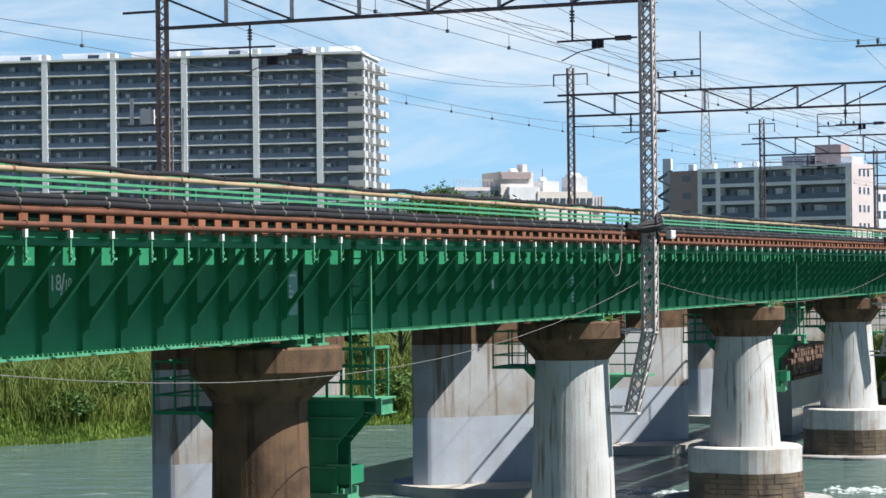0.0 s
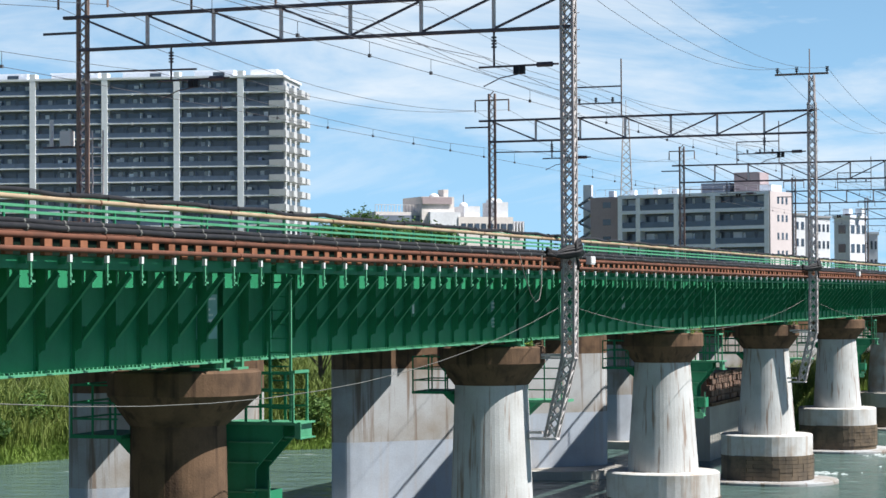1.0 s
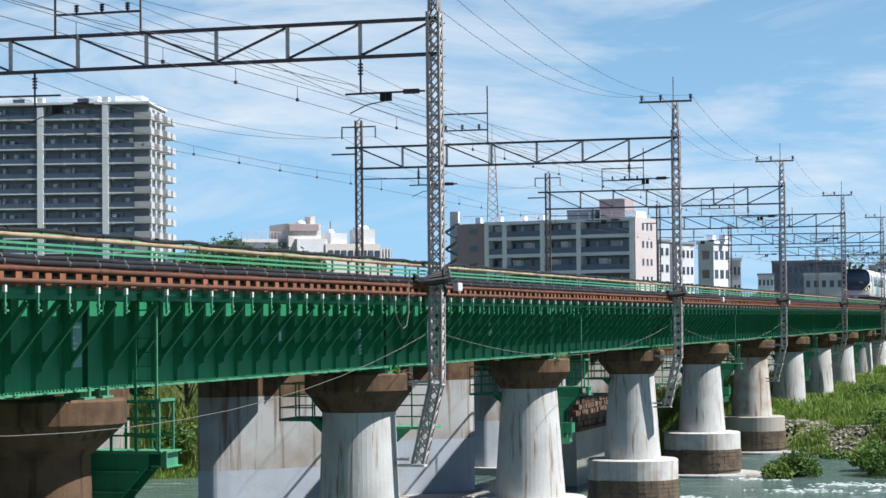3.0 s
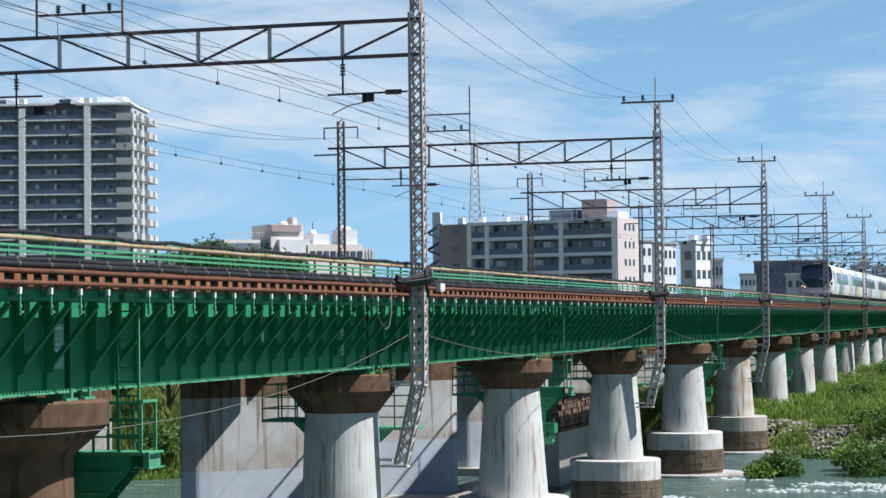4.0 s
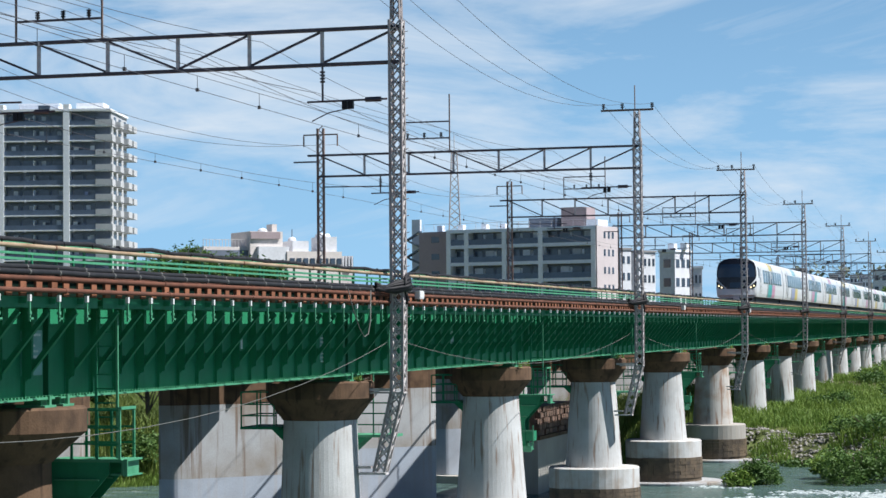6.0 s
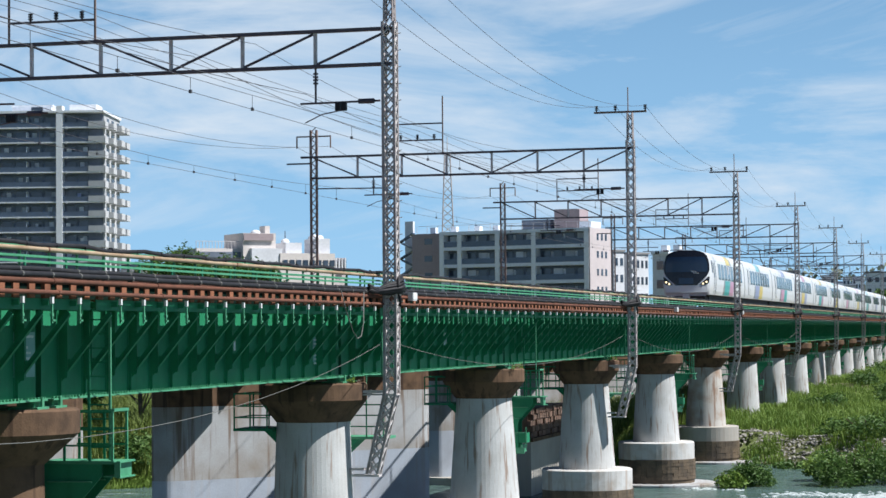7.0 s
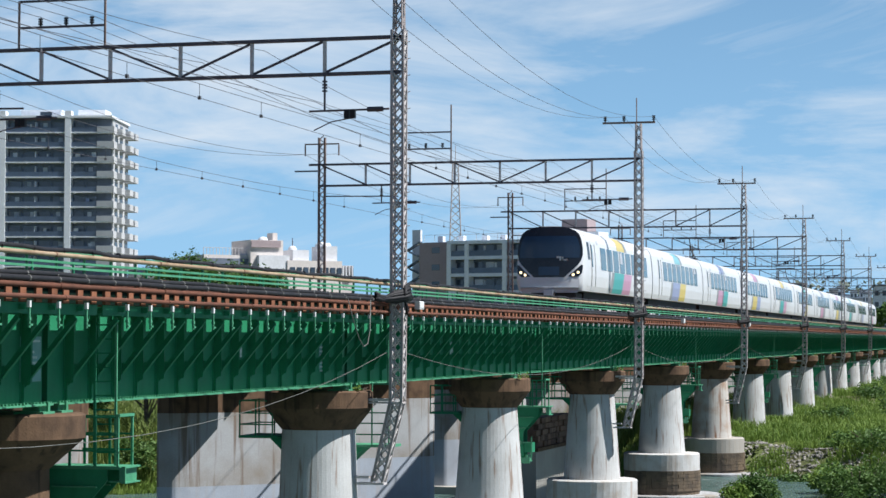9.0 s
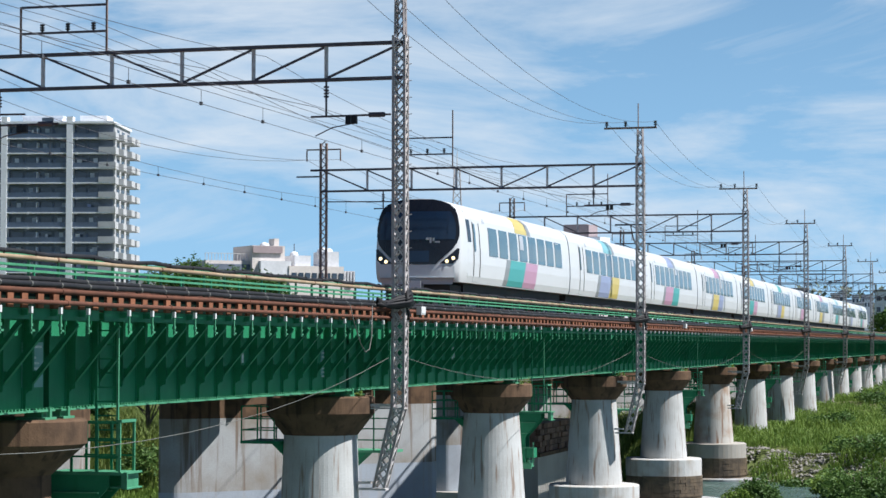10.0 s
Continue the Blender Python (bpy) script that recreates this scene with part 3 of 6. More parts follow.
# ---- the far bridge ----
def plain_span(length, m):
    """A span of the far bridge: plain girders and their deck."""
    g = thing("far_girder_span", "dark green plate girder span of the far bridge", "bridge girder", m, "spans of the far bridge")
    half = length / 2 - 0.1
    for y in (13.0, 15.2):
        part("web", boxes((-half, half, y - 0.02, y + 0.02, GIRDER_BOTTOM + 0.04, GIRDER_TOP - 0.04)), GREEN, g)
        part("bottom_flange", boxes((-half, half, y - 0.25, y + 0.25, GIRDER_BOTTOM, GIRDER_BOTTOM + 0.039)), GREEN_LIGHT, g)
        part("top_flange", boxes((-half, half, y - 0.25, y + 0.25, GIRDER_TOP - 0.039, GIRDER_TOP)), GREEN, g)
    part("deck", boxes((-half, half, 11.6, 16.6, GIRDER_TOP + 0.004, GIRDER_TOP + 0.3)), TIMBER, g)
    for y in (13.54, 14.66):
        part("rail", boxes((-half, half, y - 0.035, y + 0.035, GIRDER_TOP + 0.304, GIRDER_TOP + 0.65)), RUST_DARK, g)
    return g


far_spans = {}
for a, c in zip(PIER_X, PIER_X[1:]):
    key, mid = round(c - a, 1), (a + c) / 2
    far_spans[key] = copy_thing(far_spans[key], pose(mid, 0, 0)) if key in far_spans else plain_span(c - a, pose(mid, 0, 0))


def far_pier(m):
    fp = thing("broad_pier", "broad grey concrete pier, top dark with stain and shade", "bridge pier", m, "piers of the far bridge")
    c = 14.3
    def ring(z):
        pts = [(2.55, c + 2.45), (-2.5, c + 2.45), (-2.5, c + 1.4), (1.5, c - 2.5), (2.55, c - 2.5)]
        for _ in range(3):
            pts = [(a[0] * u + b[0] * (1 - u), a[1] * u + b[1] * (1 - u)) for a, b in zip(pts, pts[1:] + pts[:1]) for u in (0.88, 0.12)]
        return [(x, y, z) for x, y in pts]
    part("shaft", loft(bmesh.new(), [ring(2.0), ring(5.6)]), PALE_WASH, fp, "whitewashed lower shaft")
    part("upper_shaft", loft(bmesh.new(), [ring(5.601), ring(8.7)]), CONC_OLD, fp, "rust-streaked grey upper shaft")
    # one dark colour holds both the head's stain and the deck's shade
    part("head", loft(bmesh.new(), [ring(8.701), ring(10.42)]), CONC_BROWN, fp, "pier head dark with stain and deck shade")
    part("footing", loft(bmesh.new(), [stadium(3.5, c - 3.9, c + 4.0, 0.3), stadium(3.5, c - 3.9, c + 4.0, 2.75)]), CONC_GREY, fp)
    return fp


fp = None
for x in PIER_X:
    fp = copy_thing(fp, pose(x + 1.0, 0, 0)) if fp else far_pier(pose(x + 1.0, 0, 0))

# ---- deck, pipes and railing of the near bridge ----
X0, X1 = -46.0, 330.0
track = thing("railway_track", "steel rails on long brown timber sleepers", "railway track", kind="structure")
for y in (TRACK_Y - 0.56, TRACK_Y + 0.56):
    part("rail", boxes((X0, X1, y - 0.033, y + 0.033, RAIL_Z - 0.05, RAIL_Z), (X0, X1, y - 0.01, y + 0.01, RAIL_Z - 0.2, RAIL_Z - 0.051), (X0, X1, y - 0.07, y + 0.07, RAIL_Z - 0.35, RAIL_Z - 0.201)), RUST_DARK, track)
sleeper = None
rest = bmesh.new()
i = 0
rng = random.Random(5)
while X0 + 0.3 + 0.66 * i < X1:
    x = X0 + 0.3 + 0.66 * i
    if i < 290:
        if sleeper is None:
            sleeper = part("sleeper", boxes((-0.13, 0.13, 0.3, 5.2, 12.56, 12.84)), TIMBER, track)
            c = sleeper
        else:
            c = sleeper.copy()
            scene.collection.objects.link(c)
        c.matrix_basis = pose(x + rng.uniform(-0.03, 0.03), rng.uniform(-0.03, 0.03), 0)
    else:
        box(rest, x - 0.13, x + 0.13, 0.3, 5.2, 12.56, 12.84)
    i += 1
tagged(part("sleeper_run", rest, TIMBER, track), kind="stuff")
part("walkway_plate", boxes((X0, X1, 0.36, 1.10, 12.845, 12.87)), RUST_DARK, track)
# added near-black board: shade between the sleeper ends, and a block to sunlight
part("shade_board", boxes((X0, X1, 0.36, 0.39, 12.556, 12.844)), DECK_SHADE, track)
part("far_walkway_plate", boxes((X0, X1, 4.3, 7.0, 12.845, 12.87)), RUST_DARK, track)
part("walkway_edge", boxes((X0, X1, 6.98, 7.02, 12.6, 12.844)), RUST_DARK, track)
part("walkway_rail", boxes((X0, X1, 6.9, 6.96, 13.89, 13.96)), GREEN, track)
post = part("walkway_post", boxes((-0.03, 0.03, 6.85, 6.899, 12.871, 13.93)), GREEN, track)
post.matrix_basis = pose(X0 + 0.9, 0, 0)
for j in range(1, 70):
    c = post.copy()
    scene.collection.objects.link(c)
    c.matrix_basis = pose(X0 + 0.9 + 2.6 * j, 0, 0)


def run_of_pipe(name, label, category, y, z, r, material, wave=0.0, step=2.0, n=8, collar=0.0, collar_r=1.2, collar_mat=None, seed=1):
    """A long pipe or cable on the deck, with its clips."""
    rng = random.Random(seed)
    p = thing(name, label, category)
    pts = []
    k = int((X1 - X0) / step)
    for j in range(k + 1):
        s = math.sin(j * 2.1) * wave + rng.uniform(-1, 1) * wave * 0.6
        pts.append((X0 + j * step, y, z + s))
    part("line", tube(bmesh.new(), pts, r, n), material, p, smooth=True)
    if collar:
        first = None
        for j in range(int(150 / collar)):
            x = X0 + 0.4 + collar * j
            if first is None:
                first = part("clip", tube(bmesh.new(), [(0, y, z), (0.05, y, z)], r * collar_r, n), collar_mat or GALV, p)
                c = first
            else:
                c = first.copy()
                scene.collection.objects.link(c)
            c.matrix_basis = pose(x, 0, 0)
    return p


run_of_pipe("rust_pipe", "rust-orange steel pipe along the deck edge", "pipe", 0.345, 12.905, 0.062, RUST, 0.006, 5.5, 10, 5.5, 1.18, RUST, 1)
run_of_pipe("rust_pipe", "rust-orange lower steel pipe along sleeper ends", "pipe", 0.22, 12.665, 0.05, RUST, 0.006, 5.5, 10, 5.5, 1.25, RUST_DARK, 2)
run_of_pipe("power_cable", "thick black power cable with pale ties", "cable", 0.33, 13.03, 0.06, RUBBER, 0.008, 1.4, 8, 1.37, 1.1, ROPE, 3)
run_of_pipe("power_cable", "thick black power cable lying on the deck", "cable", 0.385, 13.125, 0.055, RUBBER, 0.012, 1.4, 8, 1.37, 1.1, ROPE, 4)
run_of_pipe("beige_pipe", "weathered beige conduit on top of the railing", "pipe", 0.45, 13.54, 0.05, BEIGE, 0.004, 5.5, 10, 5.5, 1.2, RUST_DARK, 5)
run_of_pipe("strung_cable", "wavy black cable tied over the beige conduit", "cable", 0.455, 13.64, 0.052, RUBBER, 0.03, 1.1, 6, 1.4, 1.2, RUBBER, 6)
railing = thing("deck_railing", "pale green steel railing along the track", "railing")
for z, w in ((13.395, 0.045), (13.285, 0.05), (13.60, 0.02)):
    part("rail", boxes((X0, X1, 0.43, 0.48, z - w / 2, z + w / 2)), GREEN_LIGHT, railing)
part("foot_rail", boxes((X0, X1, 0.42, 0.5, 13.13, 13.175)), RUST_DARK, railing, "rusty brown foot rail")
post = None
for j in range(int(200 / 1.36)):
    x = X0 + 0.9 + 1.36 * j
    if post is None:
        post = part("post", boxes((-0.025, 0.025, 0.505, 0.55, 12.88, 13.60), (-0.05, 0.05, 0.46, 0.6, 12.871, 12.89)), GREEN_LIGHT, railing)
        c = post
    else:
        c = post.copy()
        scene.collection.objects.link(c)
    c.matrix_basis = pose(x, 0, 0)
bm = bmesh.new()
for j in range(int(120 / 1.36)):
    x = X0 + 0.9 + 1.36 * (147 + j)
    if x < X1:
        box(bm, x - 0.025, x + 0.025, 0.505, 0.55, 12.88, 13.60)
tagged(part("far_posts", bm, GREEN_LIGHT, railing), kind="stuff")

# cables coil round each mast where they pass it
bundle = None
for x in MAST_X[1:]:
    if bundle is None:
        bundle = thing("cable_bundle", "black cables bent round the mast and tied", "cable", pose(x, 0, 0), "cable bundles at masts")
        rng = random.Random(9)
        for k in range(7):
            up, out, r = rng.uniform(-0.12, 0.3), rng.uniform(-0.38, -0.22), rng.uniform(0.045, 0.07)
            w = rng.uniform(0.25, 0.55)
            pts = [(-1.6, 0.24, 13.04 + 0.03 * k), (-w - 0.4, 0.18, 13.06 + up * 0.4), (-w, 0.0, 13.1 + up), (-w * 0.5, out, 13.16 + up), (0.0, out - 0.03, 13.22 + up * 1.1), (w * 0.5, out, 13.15 + up), (w, 0.0, 13.12 + up * 0.7), (w + 0.4, 0.18, 13.06 + up * 0.3), (1.7, 0.24, 13.03 + 0.02 * k)]
            part("cable", tube(bmesh.new(), pts, r, 8), RUBBER, bundle, smooth=True)
        for k in range(3):
            ring = [(0.32 * math.cos(a) + 0.05 * k, -0.3 + 0.02 * k, 13.2 + 0.2 * math.sin(a) + 0.05 * k) for a in [math.tau * j / 14 for j in range(13)]]
            part("coil", tube(bmesh.new(), ring, 0.05, 7), RUBBER, bundle, smooth=True)
        bm = tube(bmesh.new(), [(0.0, -0.24, 12.95), (0.08, -0.24, 13.02), (0.06, -0.24, 13.12)], 0.07, 8)
        part("strap", bm, GALV, bundle, "grey metal strap")
        part("tail", tube(bmesh.new(), [(0.0, -0.22, 13.0), (0.12, -0.24, 12.85), (0.16, -0.22, 12.6)], 0.05, 7), RUBBER, bundle, smooth=True)
    else:
        copy_thing(bundle, pose(x, 0, 0))
for x in (2.9, 92.0, 60.0):
    jb = thing("junction_box", "small white junction box on the pipes", "junction box", pose(x, 0, 0), "junction boxes")
    part("case", boxes((-0.02, 0.5, 0.12, 0.285, 12.80, 13.06)), WHITE_PAINT, jb)
    part("lid", boxes((0.0, 0.48, 0.105, 0.118, 12.84, 13.04)), WHITE_PAINT, jb)

# a slack loop of thin line below the deck
loop = thing("hanging_line", "slack grey line looping below the deck edge", "rope", pose(-3.4, 0, 0))
part("line", tube(bmesh.new(), [(-1.3, 0.15, 13.0), (-0.9, 0.12, 12.4), (-0.35, 0.1, 11.85), (0.1, 0.1, 11.62), (0.5, 0.1, 11.7), (0.8, 0.12, 12.1), (0.95, 0.15, 13.0)], 0.015, 6), ROPE, loop, smooth=True)
for (xa, za), (xb, zb_), y, sag in (((-44.0, 11.4), (-0.6, 11.43), 0.2, 1.72), ((0.6, 11.4), (40.5, 11.5), -0.1, 1.0), ((44.0, 11.4), (86.0, 11.5), -0.1, 1.0), ((88.0, 11.4), (131.0, 11.5), -0.1, 1.0)):
    rope = thing("strung_rope", "thin grey rope strung along the bridge side", "rope", group="ropes along the bridge")
    pts = []
    for j in range(17):
        f = j / 16
        pts.append((xa + (xb - xa) * f, y, za + (zb_ - za) * f - 4 * sag * f * (1 - f)))
    part("line", tube(bmesh.new(), pts, 0.009, 5), ROPE, rope, smooth=True)


# ---- platforms, ladders and cages on the piers ----
def pier_platform(m):
    """A green service platform on the near end of a pier: bracket, floor, rails and a ladder up to the deck."""
    p = thing("service_platform", "green steel service platform with ladder on a pier", "platform", m, "service platforms on the piers")
    y_in, y_out, z = 2.1, 0.42, 9.0
    part("floor", boxes((-0.42, 0.42, y_out, y_in, z, z + 0.07)), GREEN_LIGHT, p)
    for x in (-0.36, 0.36):
        bm = bmesh.new()
        a = [(x - 0.02, y_in, z), (x - 0.02, y_out + 0.3, z), (x - 0.02, y_out + 0.3, z - 0.25), (x - 0.02, 1.38, z - 0.98), (x - 0.02, 1.38, z - 2.2), (x - 0.02, y_in, z - 2.2)]
        loft(bm, [a, [(q[0] + 0.04, q[1], q[2]) for q in a]])
        part("bracket_plate", bm, GREEN, p)
        for dz, yy in ((0.4, 0.95), (0.85, 1.3), (1.5, 1.4), (2.1, 1.4)):
            part("rib", boxes((x - 0.09, x - 0.021, yy, y_in - 0.1, z - dz, z - dz + 0.03)), GREEN_LIGHT, p)
    part("channel", boxes((-0.42, 0.42, y_out - 0.05, y_out + 0.25, z - 0.28, z - 0.25), (-0.42, 0.42, y_out - 0.05, y_out - 0.001, z - 0.249, z + 0.05), (-0.42, -0.38, y_out - 0.14, y_out - 0.051, z - 0.3, z + 0.07), (-0.38, 0.42, y_out - 0.14, y_out - 0.051, z + 0.03, z + 0.07), (-0.38, 0.42, y_out - 0.14, y_out - 0.051, z - 0.3, z - 0.27)), GREEN_LIGHT, p)
    part("lower_cross_beam", boxes((-0.42, 0.42, 1.22, 1.30, z - 2.2, z - 1.95), (-0.42, 0.42, 1.18, 1.30, z - 2.24, z - 2.201), (-0.47, -0.42, 1.1, 2.0, z - 2.3, z - 2.05)), GREEN_LIGHT, p)
    part("clamp_box", boxes((-0.33, 0.33, 1.05, 1.5, z - 1.85, z - 1.45)), GREEN, p)
    part("lower_rail", boxes((-0.46, -0.43, 1.0, 1.05, z - 2.05, z - 1.2), (-0.46, -0.43, 1.051, 1.6, z - 1.45, z - 1.4)), GREEN_LIGHT, p)
    for x in (-0.39, 0.39):
        for y in (y_out + 0.05, 1.0, 1.6):
            # the sun-side post is coloured as lit, the posts behind as shaded
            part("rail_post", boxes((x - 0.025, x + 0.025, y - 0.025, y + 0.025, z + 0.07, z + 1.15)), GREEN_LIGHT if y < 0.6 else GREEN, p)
        for dz in (0.4, 0.75, 1.13):
            part("guard_rail", boxes((x - 0.02, x + 0.02, y_out + 0.08, 1.65, z + dz - 0.02, z + dz + 0.02)), GREEN, p)
    part("gate_head", boxes((-0.4, 0.4, y_out, y_out + 0.09, z + 1.14, z + 1.2)), GREEN_LIGHT, p)
    for y in (0.66, 1.16):
        # one ladder, two greens: the sun-side rail is coloured as lit
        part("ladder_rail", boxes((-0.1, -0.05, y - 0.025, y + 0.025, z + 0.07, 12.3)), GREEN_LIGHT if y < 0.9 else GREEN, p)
    first = None
    for k in range(10):
        if first is None:
            first = part("rung", boxes((-0.09, -0.06, 0.686, 1.134, -0.015, 0.015)), GREEN, p)
            c = first
        else:
            c = first.copy()
            scene.collection.objects.link(c)
        c.matrix_basis = pose(0, 0, z + 0.35 + 0.31 * k)
    return p


def side_cage(m):
    """A small caged walkway beside a pier."""
    p = thing("side_cage", "dark green caged walkway bracketed to a pier", "platform", m, "caged walkways on the piers")
    part("floor", boxes((-0.9, 0.9, -0.1, 1.15, 8.78, 8.86)), GREEN, p)
    part("bracket", loft(bmesh.new(), [[(-0.5, -0.1, 8.78), (-0.5, -0.1, 8.42), (-0.5, 0.28, 8.78)], [(0.5, -0.1, 8.78), (0.5, -0.1, 8.42), (0.5, 0.28, 8.78)]]), GREEN, p)
    for x in (-0.88, 0.88):
        for y in (0.05, 0.6, 1.12):
            part("post", boxes((x - 0.02, x + 0.02, y - 0.02, y + 0.02, 8.86, 9.95)), GREEN, p)
        for z in (9.2, 9.55, 9.93):
            part("rail", boxes((x - 0.015, x + 0.015, 0.0, 1.14, z - 0.02, z + 0.02)), GREEN, p)
    for z in (9.2, 9.55, 9.93):
        part("rail", boxes((-0.87, 0.87, 1.105, 1.135, z - 0.02, z + 0.02)), GREEN, p)
    return p


plat = cage = None
for i, x in enumerate(PIER_X):
    if i % 2 == 1:
        plat = copy_thing(plat, pose(x + 1.5, 0, 0)) if plat else pier_platform(pose(x + 1.5, 0, 0))
    else:
        # at a mast the platform is a low green landing beside the bracket
        ld = thing("mast_landing", "pale green landing with rail beside a mast", "platform", pose(x + 1.5, 0, 0), "landings beside the masts")
        part("floor", boxes((-0.5, 0.6, 0.5, 2.0, 8.45, 8.53)), GREEN_LIGHT, ld)
        part("bracket", loft(bmesh.new(), [[(-0.4, 2.0, 8.45), (-0.4, 2.0, 7.9), (-0.4, 1.4, 8.45)], [(0.4, 2.0, 8.45), (0.4, 2.0, 7.9), (0.4, 1.4, 8.45)]]), GREEN, ld)
        for y in (0.6, 1.15, 1.7):
            part("post", boxes((-0.48, -0.44, y - 0.02, y + 0.02, 8.53, 9.55 + (0.9 if y == 1.15 else 0))), GREEN_LIGHT, ld)
        for z in (8.85, 9.2, 9.53):
            part("rail", boxes((-0.475, -0.445, 0.6, 1.7, z - 0.02, z + 0.02)), GREEN, ld)
        part("deck_ladder", boxes((0.0, 0.04, 0.75, 0.79, 10.45, 12.2), (0.0, 0.04, 0.4, 0.44, 10.45, 11.5), (0.0, 0.04, 0.4, 1.35, 10.4, 10.449), (0.0, 0.04, 0.441, 0.55, 11.46, 11.5)), GREEN_LIGHT, ld)
    cage = copy_thing(cage, pose(x, 3.72, 0)) if cage else side_cage(pose(x, 3.72, 0))

# writing and plates on the girder
PLATE = mat("plate_paint", (0.16, 0.36, 0.33), 0.5, 0.0, (0.10, 0.28, 0.24), 4, 0.5, 0.02)
WORN_WHITE = mat("worn_white_lettering", (0.62, 0.68, 0.66), 0.6, 0.0, (0.25, 0.42, 0.36), 14, 0.8, 0.02)


def lettering(name, text, size, m, material, parent=None):
    cu = bpy.data.curves.new(name, "FONT")
    cu.body, cu.size, cu.extrude = text, size, 0.002
    ob = bpy.data.objects.new(name, cu)
    me = bpy.data.meshes.new_from_object(ob)
    bpy.data.objects.remove(ob)
    me.materials.append(material)
    o = new(name, me)
    o.parent, o.matrix_basis = parent, m
    return o


mark = thing("span_mark", "white painted span number on green girder", "painted mark", pose(-31.60, NEAR_WEB - 0.016, 11.54))
lettering("digits", "18", 0.40, pose(0.06, 0, 0.04, 90, 0, 0), WORN_WHITE, mark)
part("slash", bar(bmesh.new(), (0.44, 0, -0.04), (0.55, 0, 0.34), 0.004, 0.04), WORN_WHITE, mark)
lettering("digits", "1", 0.30, pose(0.54, 0, 0.02, 90, 0, 0), WORN_WHITE, mark)
lettering("digits", "0", 0.24, pose(0.67, 0, 0.09, 90, 0, 0), WORN_WHITE, mark)
for x, h in ((-22.1, 0.95), (-2.2, 0.75), (20.4, 0.8)):
    pl = thing("data_plate", "faded blue-grey painted data panel on girder", "painted panel", pose(x, NEAR_WEB - 0.022, 10.93), "data panels")
    part("panel", boxes((-0.5, 0.5, -0.003, 0.003, 0, h)), PLATE, pl)
    for k in range(7):
        part("text_bar", boxes((-0.42, 0.42 - 0.13 * (k * 7 % 4), -0.006, -0.0035, h - 0.12 - 0.115 * k, h - 0.07 - 0.115 * k)), WORN_WHITE, pl)
for x in (-9.6, 12.9):
    pl = thing("small_mark", "small faded white mark on girder", "painted mark", pose(x, NEAR_WEB - 0.016, 11.3), "small marks")
    part("text_bar", boxes((-0.2, -0.1, -0.004, 0, 0, 0.4), (-0.04, 0.06, -0.004, 0, 0.05, 0.45), (0.12, 0.3, -0.004, 0, 0.05, 0.42)), WORN_WHITE, pl)

# a ladder stands against the far mast by the first portal
ml = thing("mast_ladder", "pale steel ladder beside a far mast", "ladder", pose(0.0, W - 0.55, 0))
for y in (-0.2, 0.2):
    part("ladder_rail", boxes((-0.02, 0.02, y - 0.02, y + 0.02, 12.9, 17.4)), GALV, ml)
for k in range(14):
    part("rung", boxes((-0.015, 0.015, -0.179, 0.179, 13.1 + 0.31 * k, 13.13 + 0.31 * k)), GALV, ml)
tb = thing("mast_box", "small pale switch box on a far mast", "switch box", pose(0.0, W + 0.6, 16.9))
part("case", boxes((-0.15, 0.15, -0.2, 0.2, 0, 0.5)), WHITE_PAINT, tb)
part("arm", boxes((-0.03, 0.03, -0.62, 0.9, -0.07, -0.004)), BEAM, tb)
part("insulator", tube(bmesh.new(), [(0, 0.6, 0.0), (0, 0.6, 0.9)], 0.07, 7), WHITE_PAINT, tb)

# ---- the express train ----
TRAIN_Y = 3.15
TRAIN_WHITE = mat("train_white", (0.60, 0.61, 0.62), 0.3, 0.0, (0.54, 0.55, 0.56), 0.6, 0.4, 0.0, 40)
TRAIN_GREY = mat("train_grey", (0.42, 0.44, 0.48), 0.4, 0.0, (0.34, 0.36, 0.4), 2, 0.5, 0.0, 40)
TRAIN_BLACK = mat("train_black", (0.012, 0.013, 0.017), 0.18, 0.0, (0.016, 0.016, 0.02), 2, 0.5, 0.0, 40)
UNDER = mat("underframe_black", (0.02, 0.02, 0.02), 0.7, 0.0, (0.035, 0.03, 0.028), 3, 0.6, 0.1, 30)
GLASS = mat("train_glass", (0.085, 0.15, 0.18), 0.08, 0.0, (0.05, 0.09, 0.12), 0.7, 0.7, 0.0, 10, spec=0.8)
SHIELD = mat("windscreen", (0.012, 0.025, 0.05), 0.06, 0.0, (0.018, 0.032, 0.06), 0.9, 0.5, 0.0, 10, spec=0.7)
TINTS = {"teal": (0.06, 0.34, 0.33), "pink": (0.48, 0.26, 0.37), "yellow": (0.58, 0.46, 0.13), "grey": (0.24, 0.25, 0.26), "blue": (0.27, 0.31, 0.47), "cyan": (0.20, 0.44, 0.48)}
TINT = {k: mat("patch_" + k, v, 0.3, 0.0, tuple(c * 0.9 for c in v), 1, 0.3, 0.0, 40) for k, v in TINTS.items()}
LAMP = glow("headlight_glow", (1.0, 0.80, 0.45), 1.6)
# half width by height: the body's side bulges and leans in
SIDE = [(0.86, 1.40), (1.1, 1.45), (1.55, 1.475), (2.0, 1.47), (2.6, 1.43), (3.05, 1.37), (3.3, 1.27), (3.48, 1.06), (3.60, 0.72), (3.65, 0.36), (3.66, 0.0)]


def half_width(z):
    for (za, wa), (zb, wb) in zip(SIDE, SIDE[1:]):
        if z <= zb:
            return wa + (wb - wa) * max(0.0, (z - za)) / (zb - za)
    return 0.0


def section(x):
    return [(x, -w, z) for z, w in SIDE] + [(x, w, z) for z, w in SIDE[-2::-1]]


